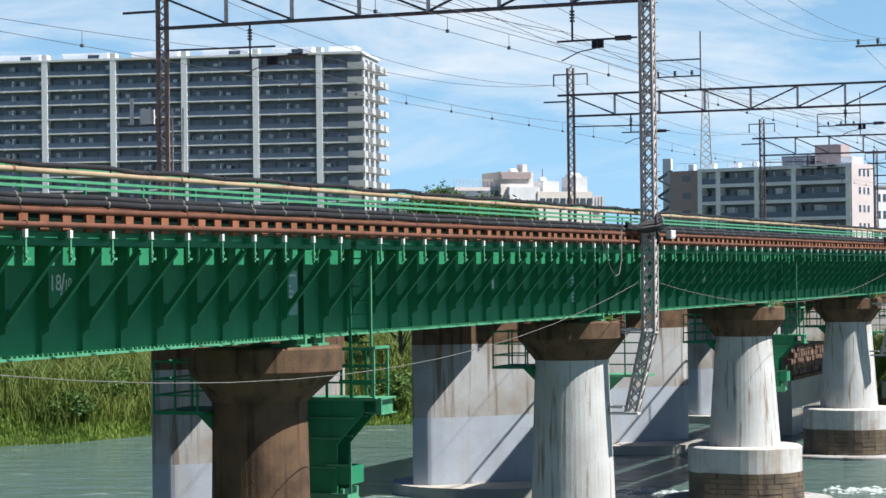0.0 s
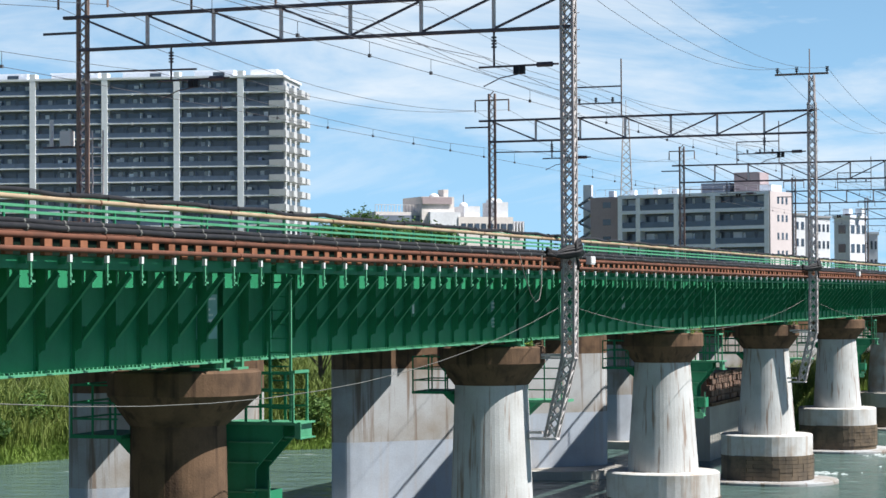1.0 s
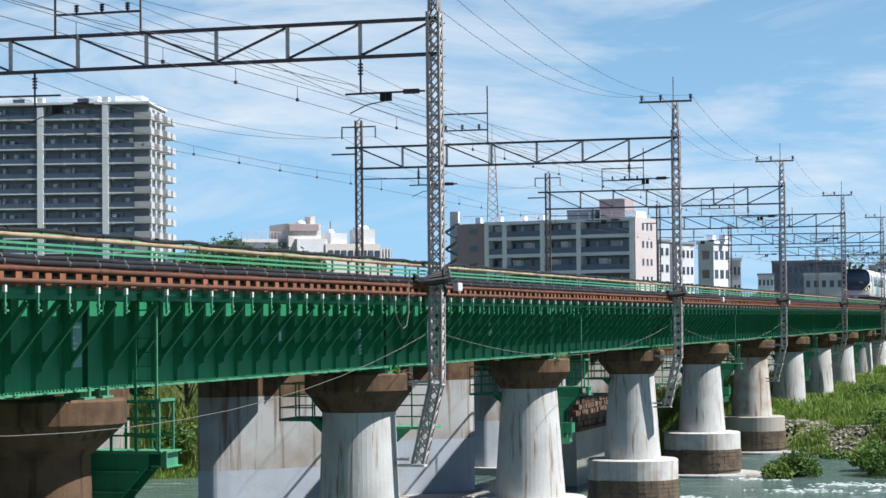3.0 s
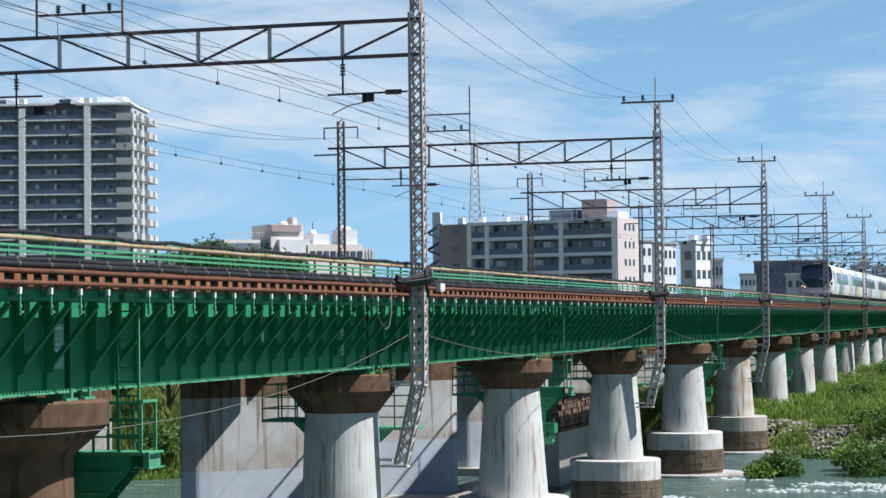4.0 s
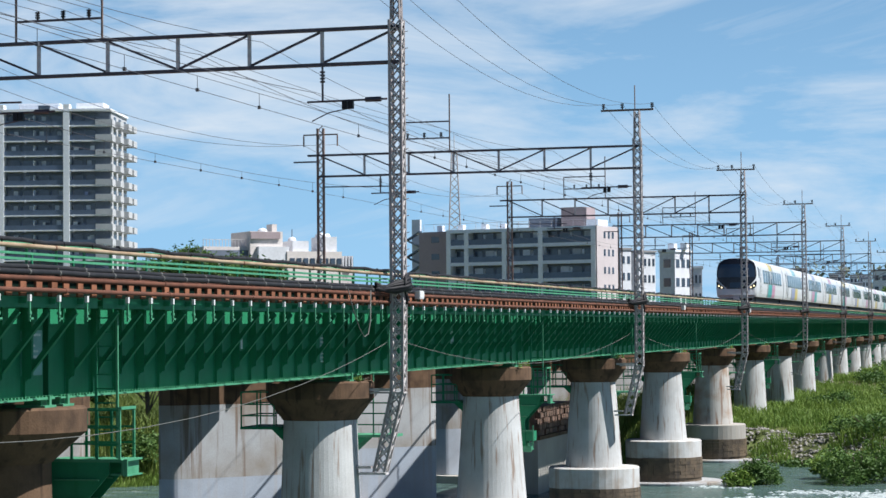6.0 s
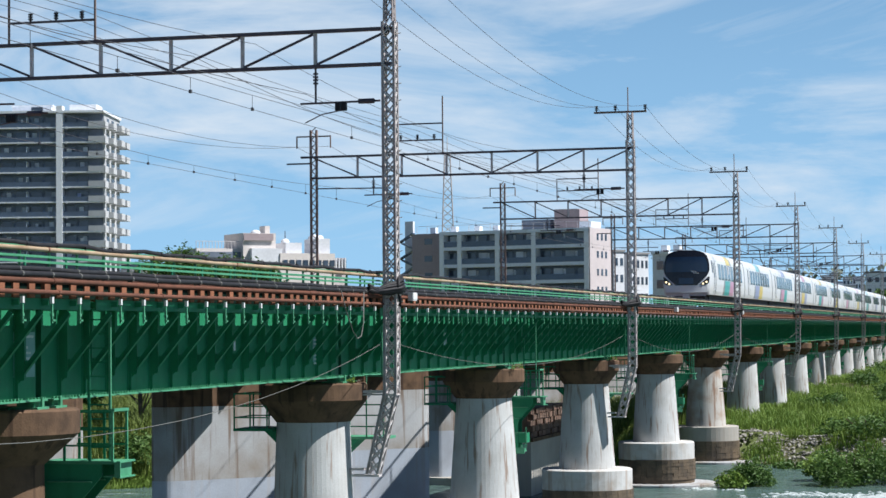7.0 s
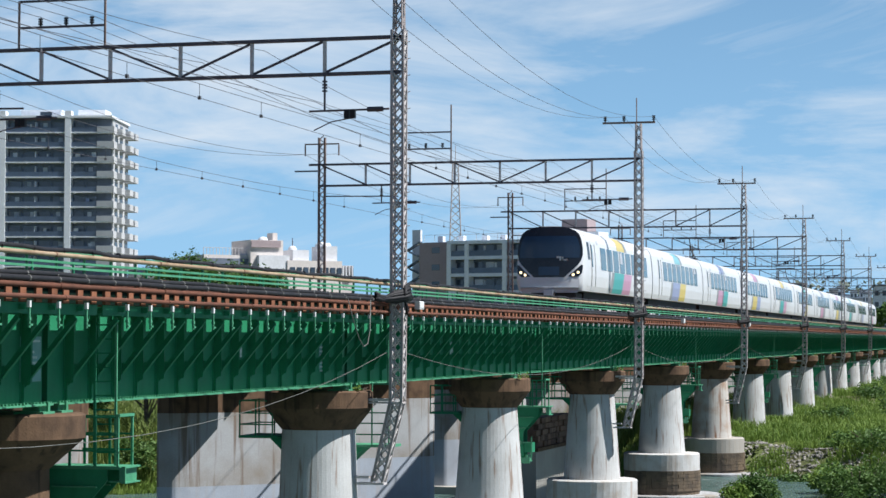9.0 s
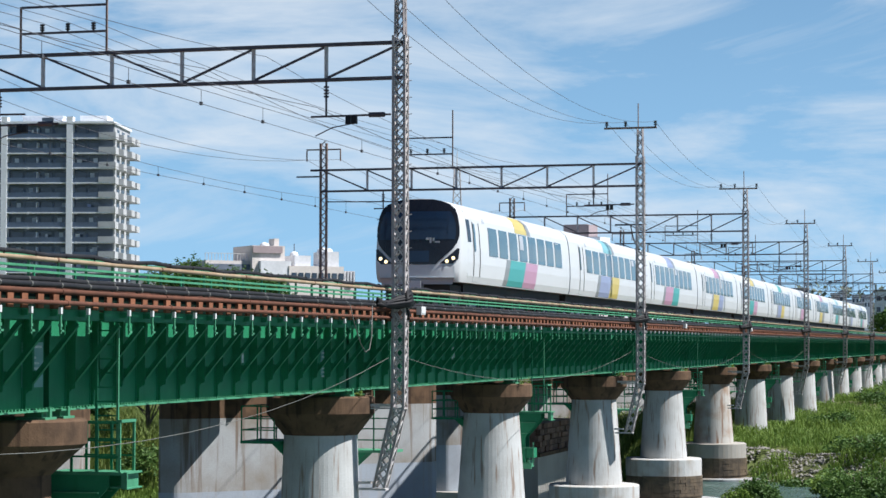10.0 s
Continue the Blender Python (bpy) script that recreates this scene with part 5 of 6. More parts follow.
def house_group():
    m = facing(550, 300) @ pose(0, 0, 0, 0, 0, 24)
    t = thing("beige_apartments", "beige flat-roofed apartments with roof tanks", "apartment building", m)
    k = 300 / 3800

    def b(name, x0, x1, ytop, depth, material, y0=0.0, ybot=520, label=""):
        z1, z0 = 11.84 + (578.5 - ytop) * k, 4.0 if ybot == 520 else 11.84 + (578.5 - ybot) * k
        return part(name, boxes(((x0 - 550) * k, (x1 - 550) * k, y0, y0 + depth, z0, z1)), material, t, label)
    b("low_wing", 368, 452, 432, 9, BEIGE_WALL, 2)
    b("low_wing_band", 368, 452, 438, 0.2, TOWER_BACK, 1.75, 448)
    b("stair_block", 450, 512, 405, 7, BEIGE_WALL, 1.0)
    b("dark_band", 450, 506, 406, 0.2, BROWN_WALL, 0.7, 418)
    b("chimney", 500, 509, 391, 2, BEIGE_WALL, 2.5, 405)
    b("white_tank_room", 531, 562, 421, 4, WHITE_WALL, 1.0, 445)
    b("tank_room", 590, 617, 413, 4, WHITE_WALL, 1.0, 445)
    b("main_block", 515, 621, 440, 8, BEIGE_WALL, 0.0)
    b("terrace", 462, 520, 432, 5, WHITE_WALL, 0.2)
    b("end_block", 618, 652, 447, 9, PINK_WALL, 1.5)
    for x in range(622, 650, 6):
        b("fin", x, x + 2, 448, 0.5, WHITE_WALL, 0.9, 470)
        b("slot_window", x + 2.5, x + 5.5, 450, 0.1, PANE, 1.38, 470)
    for x in range(520, 612, 13):
        b("window", x, x + 9, 452, 0.1, PANE, -0.12, 463)
    for x, y, r in ((484, 403, 0.7), (598, 410, 0.9), (541, 418, 0.6), (610, 411, 0.5)):
        z = 11.84 + (578.5 - y) * k
        bm = bmesh.new()
        loft(bm, [[((x - 550) * k + r * math.cos(a) * s, 3 + r * math.sin(a) * s, z + h) for a in [math.tau * j / 12 for j in range(12)]] for s, h in ((1, -1.0), (1, 0.0), (0.75, 0.25), (0.3, 0.4))])
        part("water_tank", bm, WHITE_WALL, t, "white round roof tank", smooth=True)
    bm = bmesh.new()
    for x in range(368, 452, 6):
        X, z = (x - 550) * k, 11.84 + (578.5 - 432) * k
        bar(bm, (X, 2.2, z), (X, 2.2, z + 1.0), 0.06)
    bar(bm, ((368 - 550) * k, 2.2, 11.84 + 146.5 * k + 1.0), ((452 - 550) * k, 2.2, 11.84 + 146.5 * k + 1.0), 0.06)
    part("roof_fence", bm, GALV, t)
    part("aerial", tube(bmesh.new(), [((541 - 550) * k, 3, 22), ((541 - 550) * k, 3, 26.0)], 0.06, 5), BEAM, t)
    return t


def flat_house(name, label, px0, px1, ytop, d, depth, front, side, rows, cols, horizon=572.0, skew=0.0):
    """A flat-roofed house with its windows; skew turns it to show an end."""
    k = d / 3800
    m = facing((px0 + px1) / 2, d) @ pose(0, 0, 0, 0, 0, skew)
    t = thing(name, label, "house", m)
    w, top = (px1 - px0) * k / 2, 11.84 + (horizon - ytop) * k
    part("wall_body", boxes((-w, w, 0, depth, 4, top)), front, t)
    part("roof", boxes((-w - 0.2, w + 0.2, -0.2, depth + 0.2, top, top + 0.35)), side, t)
    for r in range(rows):
        for c in range(cols):
            x = -w + 2 * w * (c + 0.5) / cols
            z = top - 2.4 - 2.9 * r
            part("window", boxes((x - min(0.6, w / cols * 0.5), x + min(0.6, w / cols * 0.5), -0.06, -0.003, z, z + 1.3)), PANE, t)
    for r in range(rows if skew else 0):
        for c in range(3):
            y, z = depth * (c + 0.5) / 3, top - 2.4 - 2.9 * r
            part("window", boxes((w + 0.003, w + 0.06, y - 0.5, y + 0.5, z, z + 1.3)), PANE, t)
    return t


apartment_tower()
apartment_block()
house_group()
flat_house("white_house", "white flat-roofed house with dark roof rim", 1105, 1130, 436, 375, 9, WHITE_WALL, ROOF_GREY, 3, 2, skew=42)
flat_house("white_house", "bright white narrow house with many windows", 1134, 1176, 441, 378, 8, WHITE_WALL, ROOF_GREY, 3, 4, skew=46)
wh = flat_house("white_block", "white plain block with small square windows", 1175, 1206, 441, 332, 5, WHITE_WALL, TOWER_WALL, 3, 1, skew=-30)
for x in (-1.0, 1.2):
    part("roof_unit", boxes((x, x + 1.1, 2, 3, 23.6, 24.7)), TOWER_WALL, wh)
flat_house("small_house", "small white house behind the block", 1231, 1252, 470, 345, 8, WHITE_WALL, TOWER_WALL, 2, 3)
flat_house("long_block", "long dark-roofed grey housing block", 1308, 1436, 474, 520, 12, TOWER_BACK, ROOF_GREY, 3, 14, 571)
flat_house("long_block", "low grey housing block with a flat roof", 1282, 1310, 496, 500, 12, TOWER_WALL, ROOF_GREY, 2, 4, 571)
flat_house("pump_house", "low pale flat-roofed pump house", 1364, 1432, 497, 420, 12, WHITE_WALL, WHITE_WALL, 1, 5, 571)
flat_house("long_block", "grey housing block beyond the trees", 1560, 1800, 476, 560, 12, TOWER_WALL, ROOF_GREY, 3, 18, 569)
rng = random.Random(21)
for i in range(26 + 34):
    if i >= 26:
        # houses climb the far rise
        px = rng.uniform(1400, 1650)
        flat_house("distant_house", "pale house on the far wooded rise", px, px + rng.uniform(9, 26), rng.uniform(476, 508) if px > 1470 else rng.uniform(490, 520), rng.uniform(680, 880), 10, rng.choice((WHITE_WALL, BEIGE_WALL, TOWER_WALL, TOWER_WALL)), rng.choice((ROOF_GREY, TOWER_BACK)), 1, 2, 574)
        continue
    px = rng.uniform(-700, 2300)
    flat_house("distant_house", "small distant house with a flat roof", px, px + rng.uniform(18, 50), rng.uniform(522, 545), rng.uniform(420, 620), 10, rng.choice((WHITE_WALL, BEIGE_WALL, TOWER_WALL)), ROOF_GREY, 2, 3, 574)

# a lattice aerial tower far behind the block
py = thing("aerial_tower", "slender grey lattice aerial tower far off", "aerial tower", facing(815, 800))
legs, lace = bmesh.new(), bmesh.new()
lattice(legs, lace, [(0, 0, 6, 3.4, 3.4), (0, 0, 45, 2.2, 2.2), (0, 0, 78, 1.0, 1.0)], 0.14, 0.3, 3.0)
part("leg_frame", legs, MAUVE, py)
tagged(part("lacing", lace, GALV, py), kind="stuff")
part("antenna", tube(bmesh.new(), [(0, 0, 78), (0, 0, 84)], 0.15, 5), GALV, py)


# ---- wires ----
WIRE = mat("dark_wire", (0.085, 0.085, 0.095), 0.5, 0.3, (0.12, 0.115, 0.11), 3, 0.5, 0.0)


def wire(name, label, y, z, sag, r=0.014, group="wires", droppers=None, dx=0.0):
    """A wire hung from mast to mast; droppers: the height of the wire below that hangs from it."""
    w = thing(name, label, "wire", group=group)
    pts = []
    for a, b in zip(MAST_X, MAST_X[1:]):
        for j in range(12):
            f = j / 12
            pts.append((a + (b - a) * f, y, z - 4 * sag * f * (1 - f)))
    pts.append((MAST_X[-1], y, z))
    part("line", tube(bmesh.new(), pts, r * 0.75, 5), WIRE, w, smooth=True)
    if droppers:
        bm = bmesh.new()
        for a, b in zip(MAST_X, MAST_X[1:]):
            for j in range(1, 9):
                f = j / 9
                bar(bm, (a + (b - a) * f, y, droppers), (a + (b - a) * f, y, z - 4 * sag * f * (1 - f)), 0.012)
                box(bm, a + (b - a) * f - 0.05, a + (b - a) * f + 0.05, y - 0.035, y + 0.035, droppers - 0.04, droppers + 0.05)
        tagged(part("dropper_set", bm, WIRE, w), kind="stuff")
    return w


wire("contact_wire", "taut contact wire above a track", 2.75, 18.3, 0.0, 0.012)
wire("auxiliary_wire", "thin auxiliary wire above the contact wire", 2.75, 18.75, 0.1, 0.012, droppers=18.3)
wire("messenger_wire", "sagging messenger wire above a track", 2.73, 19.25, 0.5, 0.014)
wire("contact_wire", "taut contact wire above the far track", 14.1, 18.47, 0.0, 0.012)
wire("messenger_wire", "messenger wire with droppers above the far track", 14.1, 19.25, 0.5, 0.012, droppers=18.47)
for y in (10.3, 11.2, 12.1):
    wire("feeder_wire", "feeder wire on the portal frames", y, 22.25, 0.3, 0.014)
for y in (-0.78, 0.75, 1.72):
    wire("line_wire", "line wire on the mast crossarms", y, 23.15, 1.32, 0.012)
for y in (W - 0.93, W + 0.93):
    wire("feeder_wire", "feeder wire hung from the far masts", y, 21.58, 1.15, 0.014)
wire("return_wire", "feeder wire along the portal beams", 6.5, 20.6, 0.75, 0.014)
wire("return_wire", "feeder wire along the portal beams", 4.4, 20.9, 0.8, 0.012)


# ---- plants, stones and foam ----
REED = leafy("reed_leaf", (0.045, 0.095, 0.014), (0.24, 0.285, 0.075))
GRASS = leafy("grass_leaf", (0.065, 0.135, 0.02), (0.24, 0.335, 0.07))
BUSH = leafy("bush_leaf", (0.03, 0.075, 0.018), (0.11, 0.19, 0.045))
BARK = mat("bark", (0.12, 0.09, 0.065), 0.9, 0.0, (0.06, 0.045, 0.035), 4, 0.7, 0.4, 20)
STONE = mat("river_stone", (0.30, 0.285, 0.255), 0.9, 0.0, (0.16, 0.15, 0.135), 2, 0.6, 0.3, 20)


def from_arrays(name, verts, faces, material, parent=None):
    me = bpy.data.meshes.new(name)
    me.from_pydata(verts, [], faces)
    me.materials.append(material)
    ob = new(name, me)
    ob.parent = parent
    return ob


def blades(name, label, places, tall, wide, material, rng):
    """Tufts of bent blades."""
    vs, fs = [], []
    for x, y, s in places:
        z = land_height(x, y) - 0.05
        for k in range(6):
            a = rng.uniform(0, math.tau)
            h = tall * s * rng.uniform(0.55, 1.15)
            w = wide * rng.uniform(0.7, 1.3)
            lean = h * rng.uniform(0.15, 0.55)
            ox, oy = x + rng.uniform(-0.35, 0.35), y + rng.uniform(-0.35, 0.35)
            ca, sa = math.cos(a), math.sin(a)
            b = rng.uniform(0, math.tau)
            px, py_ = math.cos(b) * w / 2, math.sin(b) * w / 2
            i = len(vs)
            vs += [(ox - px, oy - py_, z), (ox + px, oy + py_, z), (ox + px + ca * lean * 0.35, oy + py_ + sa * lean * 0.35, z + h * 0.62), (ox - px + ca * lean * 0.35, oy - py_ + sa * lean * 0.35, z + h * 0.62), (ox + ca * lean, oy + sa * lean, z + h * (0.98 - 0.2 * rng.random()))]
            fs += [(i, i + 1, i + 2, i + 3), (i + 3, i + 2, i + 4)]
    return tagged(from_arrays(name, vs, fs, material), label, "grass", kind="stuff")


def leaf_cloud(vs, fs, centre, radii, count, size, rng):
    """Leaves through the outer part of an uneven mound."""
    cx, cy, cz = centre
    for _ in range(count):
        a, e = rng.uniform(0, math.tau), math.asin(rng.uniform(-0.35, 1.0))
        d = Vector((math.cos(a) * math.cos(e), math.sin(a) * math.cos(e), math.sin(e)))
        r = (0.72 + 0.45 * noise.noise(d * 1.7 + Vector(centre))) * rng.uniform(0.62, 1.08)
        p = Vector((cx + d.x * radii[0] * r, cy + d.y * radii[1] * r, cz + d.z * radii[2] * r))
        u = Vector((rng.uniform(-1, 1), rng.uniform(-1, 1), rng.uniform(-0.6, 0.6))).normalized()
        v = u.cross(Vector((rng.uniform(-1, 1), rng.uniform(-1, 1), rng.uniform(-1, 1)))).normalized()
        s = size * rng.uniform(0.6, 1.3)
        i = len(vs)
        vs += [tuple(p - u * s), tuple(p + v * s * 0.45), tuple(p + u * s), tuple(p - v * s * 0.45)]
        fs.append((i, i + 1, i + 2, i + 3))


def bush(x, y, rx, ry, rz, count, size=0.16, label="dark green leafy bush on the river bank", z=None, material=None):
    rng = random.Random(int(x * 31 + y * 17))
    b = thing("bush", label, "bush", pose(x, y, 0), "bushes on the banks")
    z = land_height(x, y) if z is None else z
    vs, fs = [], []
    n = 5
    for k in range(n):
        a = math.tau * k / n + rng.random()
        f = 0.0 if k == 0 else 0.5
        leaf_cloud(vs, fs, (math.cos(a) * rx * f, math.sin(a) * ry * f, z + rz * rng.uniform(0.1, 0.35)), (rx * 0.7, ry * 0.7, rz * rng.uniform(0.6, 1.0)), count // n, size, rng)
    from_arrays("foliage", vs, fs, material or BUSH, b)
    bm = bmesh.new()
    for k in range(5):
        a = rng.uniform(0, math.tau)
        bar(bm, (0, 0, z - 0.2), (math.cos(a) * rx * 0.5, math.sin(a) * ry * 0.5, z + rz * 0.7), 0.05)
    part("stem", bm, BARK, b)
    return b


def tree(x, y, h, r, count, size=0.28, label="leafy green tree on the bank"):
    rng = random.Random(int(x * 13 + y * 7))
    z = land_height(x, y)
    t = thing("tree", label, "tree", pose(x, y, z), "trees on the banks")
    bm = tube(bmesh.new(), [(0, 0, -0.3), (0.1, 0, h * 0.3), (0.05, 0.1, h * 0.6)], 0.16 * h / 8, 7)
    ends = []
    for k in range(7):
        a = math.tau * k / 7 + rng.random()
        e = (math.cos(a) * r * 0.6, math.sin(a) * r * 0.6, h * rng.uniform(0.5, 0.85))
        tube(bm, [(0.08, 0.03, h * rng.uniform(0.25, 0.5)), (e[0] * 0.5, e[1] * 0.5, e[2] * 0.8), e], 0.05 * h / 8, 5)
        ends.append(e)
    part("trunk", bm, BARK, t)
    vs, fs = [], []
    for e in ends + [(0, 0, h * 0.8)]:
        leaf_cloud(vs, fs, e, (r * 0.55, r * 0.55, h * 0.24), count // 8, size, rng)
    from_arrays("crown", vs, fs, BUSH, t)
    return t


rng = random.Random(77)
near_grass, reeds = [], []
tries = 0
while len(near_grass) < 30000 and tries < 220000:
    tries += 1
    x = 78 + 250 * rng.random() ** 1.5
    y = rng.uniform(-46, 13)
    d = bank_distance(x, y)
    if d > (4.2 if x < 112 else 1.2):
        thick = noise.noise(Vector((x * 0.09, y * 0.09, 7)))
        near_grass.append((x, y, 0.75 + 0.5 * thick))
while len(reeds) < 24000:
    x, y = rng.uniform(40, 150), rng.uniform(5, 90)
    d = bank_distance(x, y)
    if 0.6 < d < 45 and x - 42 > (47 - y) * 0.2:
        reeds.append((x, y, 0.9 + 0.35 * noise.noise(Vector((x * 0.1, y * 0.1, 9)))))
blades("meadow_grass", "tall sunlit green grass on the flood plain", near_grass, 1.25, 0.06, GRASS, rng)
blades("reed_bed", "tall yellow-green reeds along the far bank", reeds, 2.9, 0.06, REED, rng)
fringe = []
while len(fringe) < 9000:
    x, y = rng.uniform(36, 100), rng.uniform(-14, 75)
    if y > 6 and -0.5 < bank_distance(x, y) < 2.6:
        fringe.append((x, y, rng.uniform(0.6, 1.2)))
while len(fringe) < 10400:
    x, y = rng.uniform(70, 112), rng.uniform(-24, 6)
    if 0.2 < bank_distance(x, y) < 4.4 and noise.noise(Vector((x * 0.3, y * 0.3, 2))) > 0.0:
        fringe.append((x, y, rng.uniform(0.5, 1.2)))
blades("bank_fringe", "low green grass along the water's edge", fringe, 0.75, 0.05, GRASS, rng)
# weeds that have taken root on the pier caps
for i, x in enumerate(PIER_X[2:11]):
    wd = thing("weed_tuft", "small green weeds rooted on a pier cap", "weed", pose(x, 1.05, 10.24), "weeds on the pier caps")
    vs, fs = [], []
    for k in range(3 + i % 3):
        leaf_cloud(vs, fs, (rng.uniform(-0.9, 0.9), rng.uniform(0.0, 0.25), 0.05), (0.12, 0.1, rng.uniform(0.10, 0.24)), 40, 0.04, rng)
    from_arrays("foliage", vs, fs, GRASS, wd)
    bm = bmesh.new()
    for k in range(5):
        bar(bm, (0, 0.15, 0.0), (0.3 * k - 0.6, 0.1, 0.1), 0.012)
    part("stem", bm, BARK, wd)
# creeping dark shrubs among the grass
for x, y, rx, rz, n in ((88, -9, 4.2, 1.7, 2600), (97, -15, 3.6, 1.8, 2400), (112, -11, 3.0, 1.3, 1600), (92, -20, 5.0, 2.2, 2600), (126, -3, 3.0, 1.5, 1500), (143, -8, 2.6, 1.4, 1300), (163, -7, 3.0, 1.6, 1300), (178, -3, 2.5, 1.6, 1100), (195, -8, 5.0, 2.2, 1600), (215, -4, 4.0, 2.2, 1400), (240, -6, 5.0, 2.4, 1400), (84, -4.5, 2.2, 1.0, 1400)):
    bush(x, y, rx, rx * 0.8, rz, n, 0.17, "dense creeping shrub among tall grass")
bush(67.1, -3.1, 1.9, 1.6, 1.6, 3600, 0.12, "round leafy bush on a river islet", 2.35)
bush(65.4, -2.2, 1.2, 1.0, 1.0, 1800, 0.12, "low leafy bush on a river islet", 2.35, GRASS)
bush(69.0, -9.0, 3.2, 2.6, 2.2, 5200, 0.13, "large leafy bush at the river's edge", 2.4)
bush(72.5, -7.6, 2.2, 2.0, 1.6, 3000, 0.13, "leafy bush at the river's edge", 2.4, GRASS)
bush(71.0, -12.5, 3.2, 2.6, 2.4, 4200, 0.13, "large leafy bush at the river's edge", 2.4)
# trees and tall bushes on the bank behind the bridges
for x, y, h, r, n in ((66, 36, 7.5, 3.4, 4200), (70, 31, 6.5, 3.0, 3600), (74, 27, 6.0, 2.8, 3000), (64, 41, 6.8, 3.2, 3400), (78, 22, 6.0, 2.8, 2600), (90, 36, 9, 4.5, 3000), (60, 55, 8.0, 4.0, 3400), (54, 62, 7.5, 4.0, 3400), (100, 24, 8, 4, 2200)):
    tree(x, y, h, r, n, 0.2)
for x, y, rx, rz, n in ((50, 49, 3.0, 2.2, 2400), (46, 54, 3.5, 2.6, 2400), (55, 44, 2.6, 2.0, 2200), (62, 35, 2.4, 2.0, 2200), (67, 29, 2.4, 2.0, 2000), (44.5, 48.5, 2.2, 1.4, 1600), (58, 40, 3, 2.6, 2400)):
    bush(x, y, rx, rx * 0.9, rz, n, 0.17)
# trees in the town
for px, d, top in ((322, 280, 427), (338, 283, 432), (352, 279, 430), (372, 290, 440), (300, 295, 440), (395, 275, 446), (420, 270, 447), (445, 268, 448), (470, 270, 449), (490, 265, 452), (1620, 480, 500), (1462, 500, 512), (1740, 480, 494)):
    m = facing(px, d)
    top_z = 11.84 + (575 - top) * d / 3800
    gz = land_height(m.translation.x, m.translation.y)
    tree(m.translation.x, m.translation.y, (top_z - gz) * 1.02, 3.6 if d < 400 else 9.0, 3200, 0.26 if d < 400 else 0.6, "rounded green tree among the houses")
# a far wooded rise closes the view
bm = bmesh.new()
vs, fs = [], []
rng = random.Random(4)
for k in range(24000):
    a = radians(rng.uniform(-28, 60))
    d = rng.uniform(900, 1200)
    x, y = EYE[0] + d * math.cos(a), EYE[1] + d * math.sin(a)
    z = 6 + rng.random() ** 0.7 * (16 + 7 * noise.noise(Vector((x * 0.004, y * 0.004, 0))) + (14 if radians(-12) < a < radians(6.0) else 0))
    s = rng.uniform(0.8, 2.2)
    u = Vector((rng.uniform(-1, 1), rng.uniform(-1, 1), rng.uniform(-0.5, 0.5))).normalized() * s
    v = Vector((0, 0, 1)).cross(u).normalized() * s * 0.4 + Vector((0, 0, s * 0.7))
    i, p = len(vs), Vector((x, y, z))
    vs += [tuple(p - u), tuple(p - v), tuple(p + u), tuple(p + v)]
    fs.append((i, i + 1, i + 2, i + 3))
bm.free()
# leaves greyed and lightened: distance haze is mixed into their colour
tagged(from_arrays("far_woods", vs, fs, leafy("hazy_far_leaf", (0.10, 0.14, 0.10), (0.20, 0.24, 0.19))), "far low wooded rise on the horizon", "woods", kind="stuff")


def stone_mesh(rng):
    bm = bmesh.new()
    bmesh.ops.create_icosphere(bm, subdivisions=1, radius=1.0)
    for v in bm.verts:
        v.co *= rng.uniform(0.75, 1.15)
        v.co.z *= 0.65
    me = bpy.data.meshes.new("stone")
    bm.to_mesh(me)
    bm.free()
    return me


rng = random.Random(31)
base = [stone_mesh(rng) for _ in range(5)]
vs, fs = [], []
count = 0
while count < 6500:
    x, y = rng.uniform(62, 108), rng.uniform(-24, 8)
    d = bank_distance(x, y)
    if not -0.8 < d < 4.6:
        continue
    me = base[count % 5]
    s = 0.035 + 0.13 * rng.random() ** 3
    z = land_height(x, y)
    i = len(vs)
    vs += [(x + v.co.x * s, y + v.co.y * s, z + v.co.z * s + s * 0.2) for v in me.vertices]
    fs += [tuple(i + k for k in p.vertices) for p in me.polygons]
    count += 1
tagged(from_arrays("bank_stones", vs, fs, STONE), "grey rubble stones along the water's edge", "stones", kind="stuff")

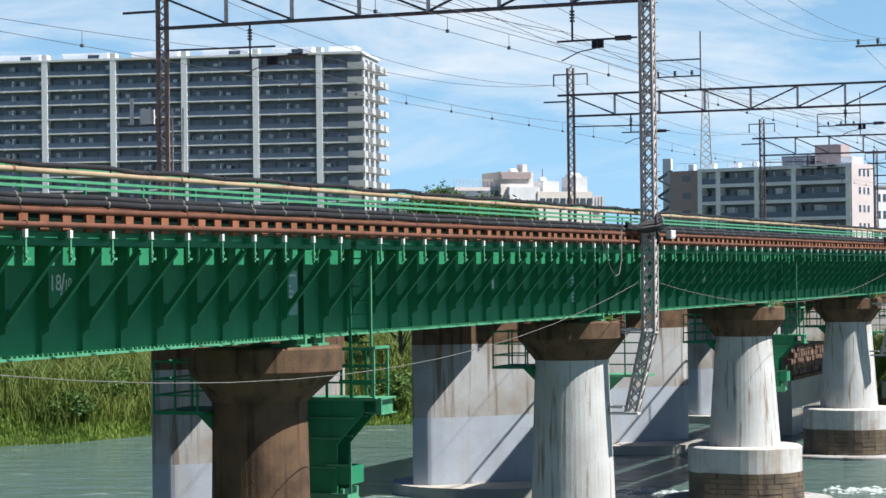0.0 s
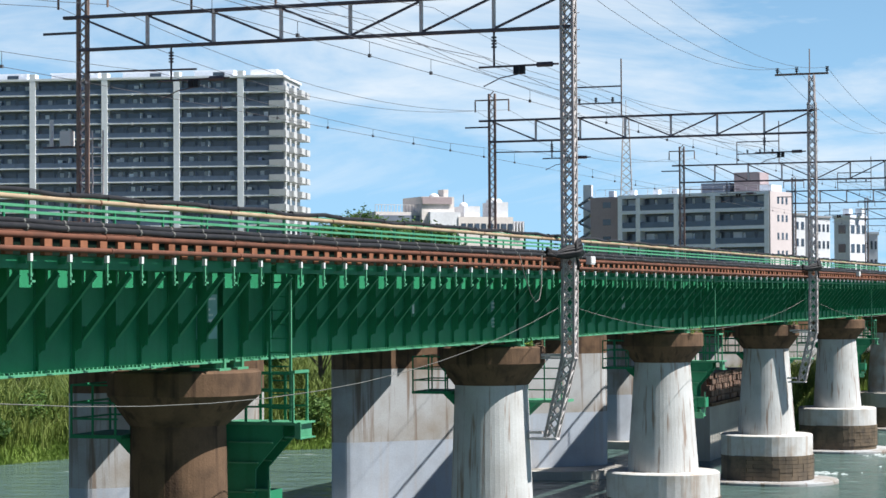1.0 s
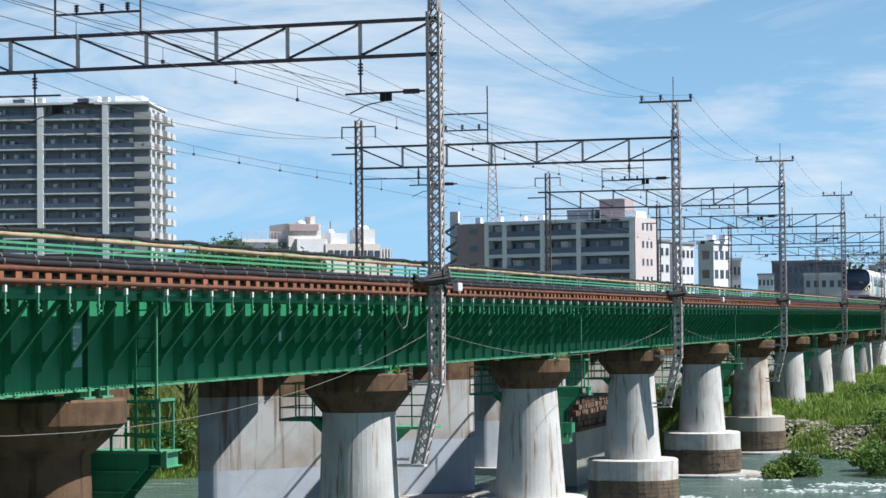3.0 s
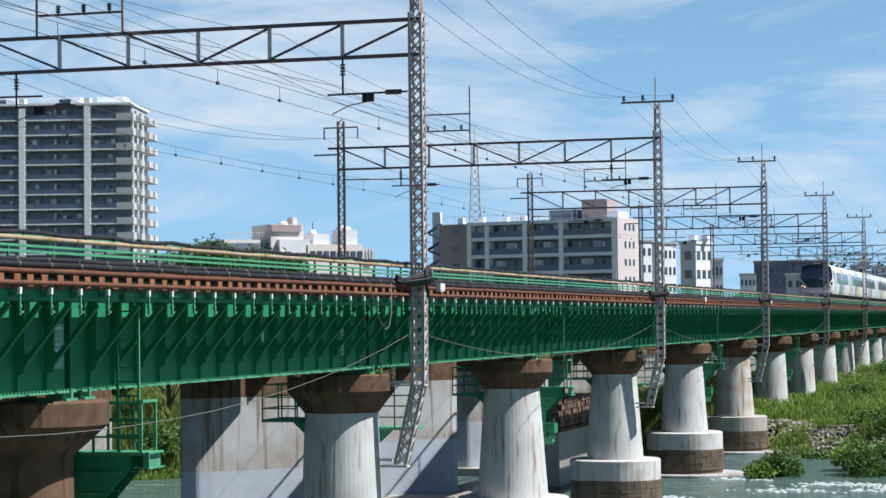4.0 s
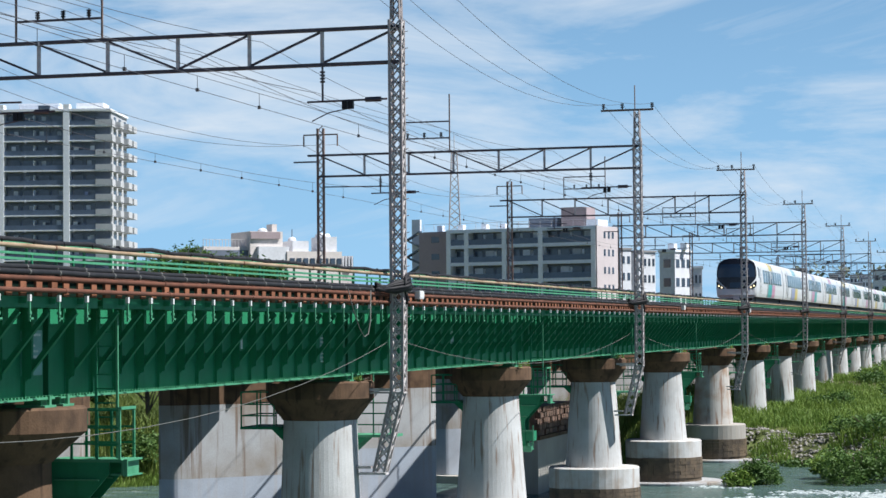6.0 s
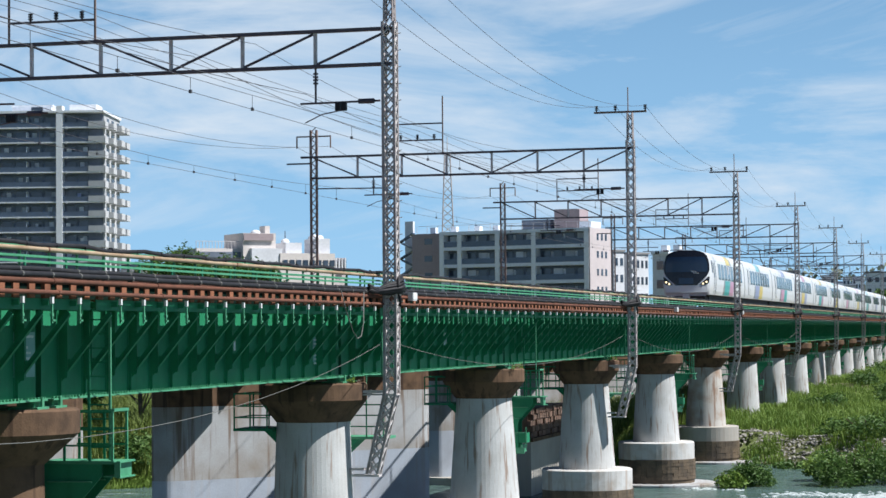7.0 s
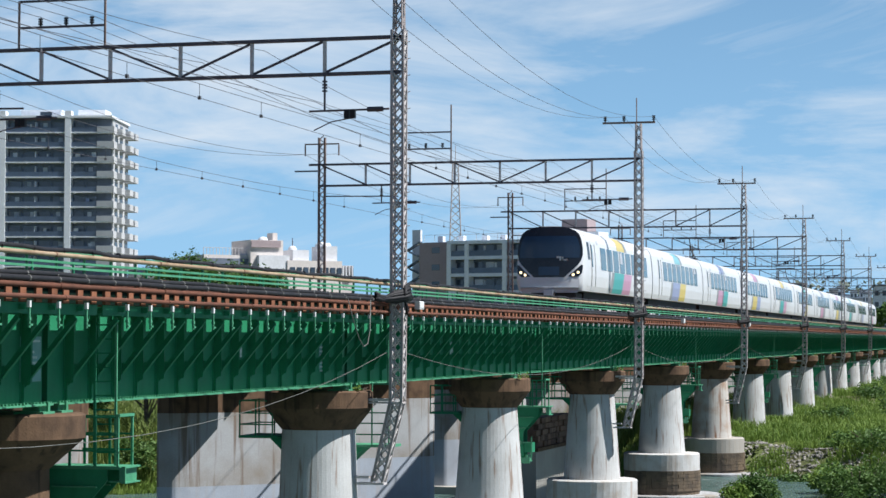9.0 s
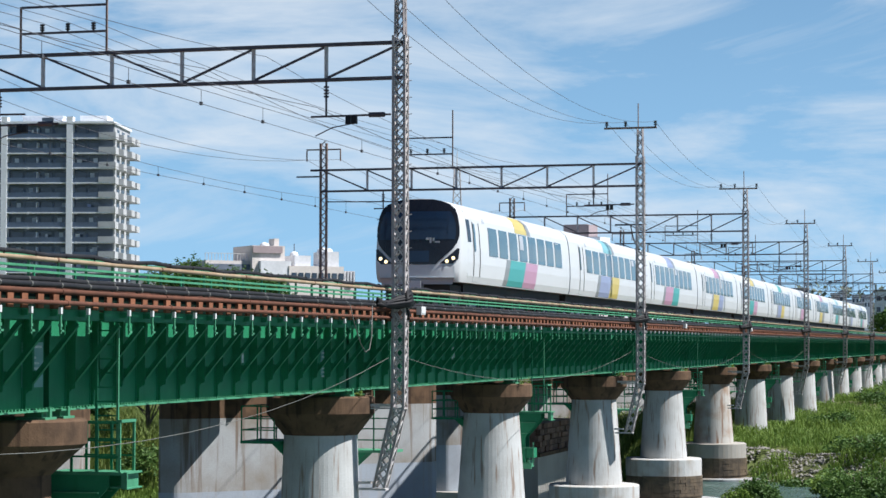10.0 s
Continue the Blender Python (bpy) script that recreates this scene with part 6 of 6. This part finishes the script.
# white water where the river breaks over shoals
FOAM = mat("white_water", (0.50, 0.55, 0.55), 0.6, 0.0, (0.26, 0.31, 0.30), 3, 0.5, 0.4, 12)
rng = random.Random(8)
vs, fs = [], []
for cx, cy, rx, ry, n in ((58.5, -12.0, 3.4, 2.6, 900), (60.5, -7.4, 1.6, 2.6, 130), (56, -5, 1.8, 2.4, 70), (64, -1.0, 1.2, 2.0, 50), (50.5, 1.5, 1.2, 2.4, 90), (28, -1.5, 1.2, 1.8, 130), (25, 6.8, 1.2, 2.4, 100), (19, 8.5, 1.0, 1.8, 80), (-8, 30, 1.0, 8.0, 60), (10, 38, 1.0, 8.0, 60)):
    for _ in range(n):
        x, y = cx + rng.gauss(0, 0.5) * rx, cy + rng.gauss(0, 0.5) * ry
        s = rng.uniform(0.02, 0.06)
        long, lean, up = rng.uniform(2.0, 6.5), rng.uniform(-0.3, 0.3), rng.uniform(0.2, 1.1)
        i = len(vs)
        ring = 7
        vs.append((x, y, WATER_Z + 0.01 + s * up))
        for k in range(ring):
            b = math.tau * k / ring
            q = rng.uniform(0.5, 1.2)
            v = math.sin(b) * s * long * q
            vs.append((x + math.cos(b) * s * 1.5 * q + v * lean, y + v, WATER_Z - 0.01))
        fs += [(i, i + 1 + k, i + 1 + (k + 1) % ring) for k in range(ring)]
tagged(from_arrays("white_water", vs, fs, FOAM), "white foam where the river breaks", "foam", kind="stuff")

# an old masonry stump between the bridges
BRICK_BROWN = mat("old_brown_masonry", (0.17, 0.10, 0.07), 0.9, 0.0, (0.08, 0.055, 0.045), 2, 0.7, 0.4, 15, vary=0.3)
stump = thing("masonry_stump", "old brown masonry stump on a grey concrete foot", "masonry", pose(63.0, 9.2, 0))
part("foot", boxes((-6.0, 6.0, -1.0, 1.4, 0.5, 5.4)), CONC_GREY, stump)
part("ledge", boxes((-6.1, 6.1, -1.15, 1.5, 5.4, 5.6)), CONC_BROWN, stump)
part("fill", boxes((-5.5, 5.5, -0.7, 1.2, 5.6, 7.25)), BRICK_BROWN, stump)
rng = random.Random(3)
for r in range(5):
    x = -5.7 + 0.35 * (r % 2)
    while x < 5.5:
        w = rng.uniform(0.5, 0.85)
        part("stone", boxes((x, min(x + w, 5.75), -0.88 - rng.uniform(0, 0.12), -0.71, 5.61 + 0.34 * r, 5.61 + 0.34 * r + 0.30)), BRICK_BROWN, stump)
        x += w + 0.04


def motions():
    walk(train, [(t, pose(13.0 + 23.86 * (10 - t), TRAIN_Y, RAIL_Z)) for t in (0.0, 2.5, 5.0, 7.5, 10.0)])


motions()
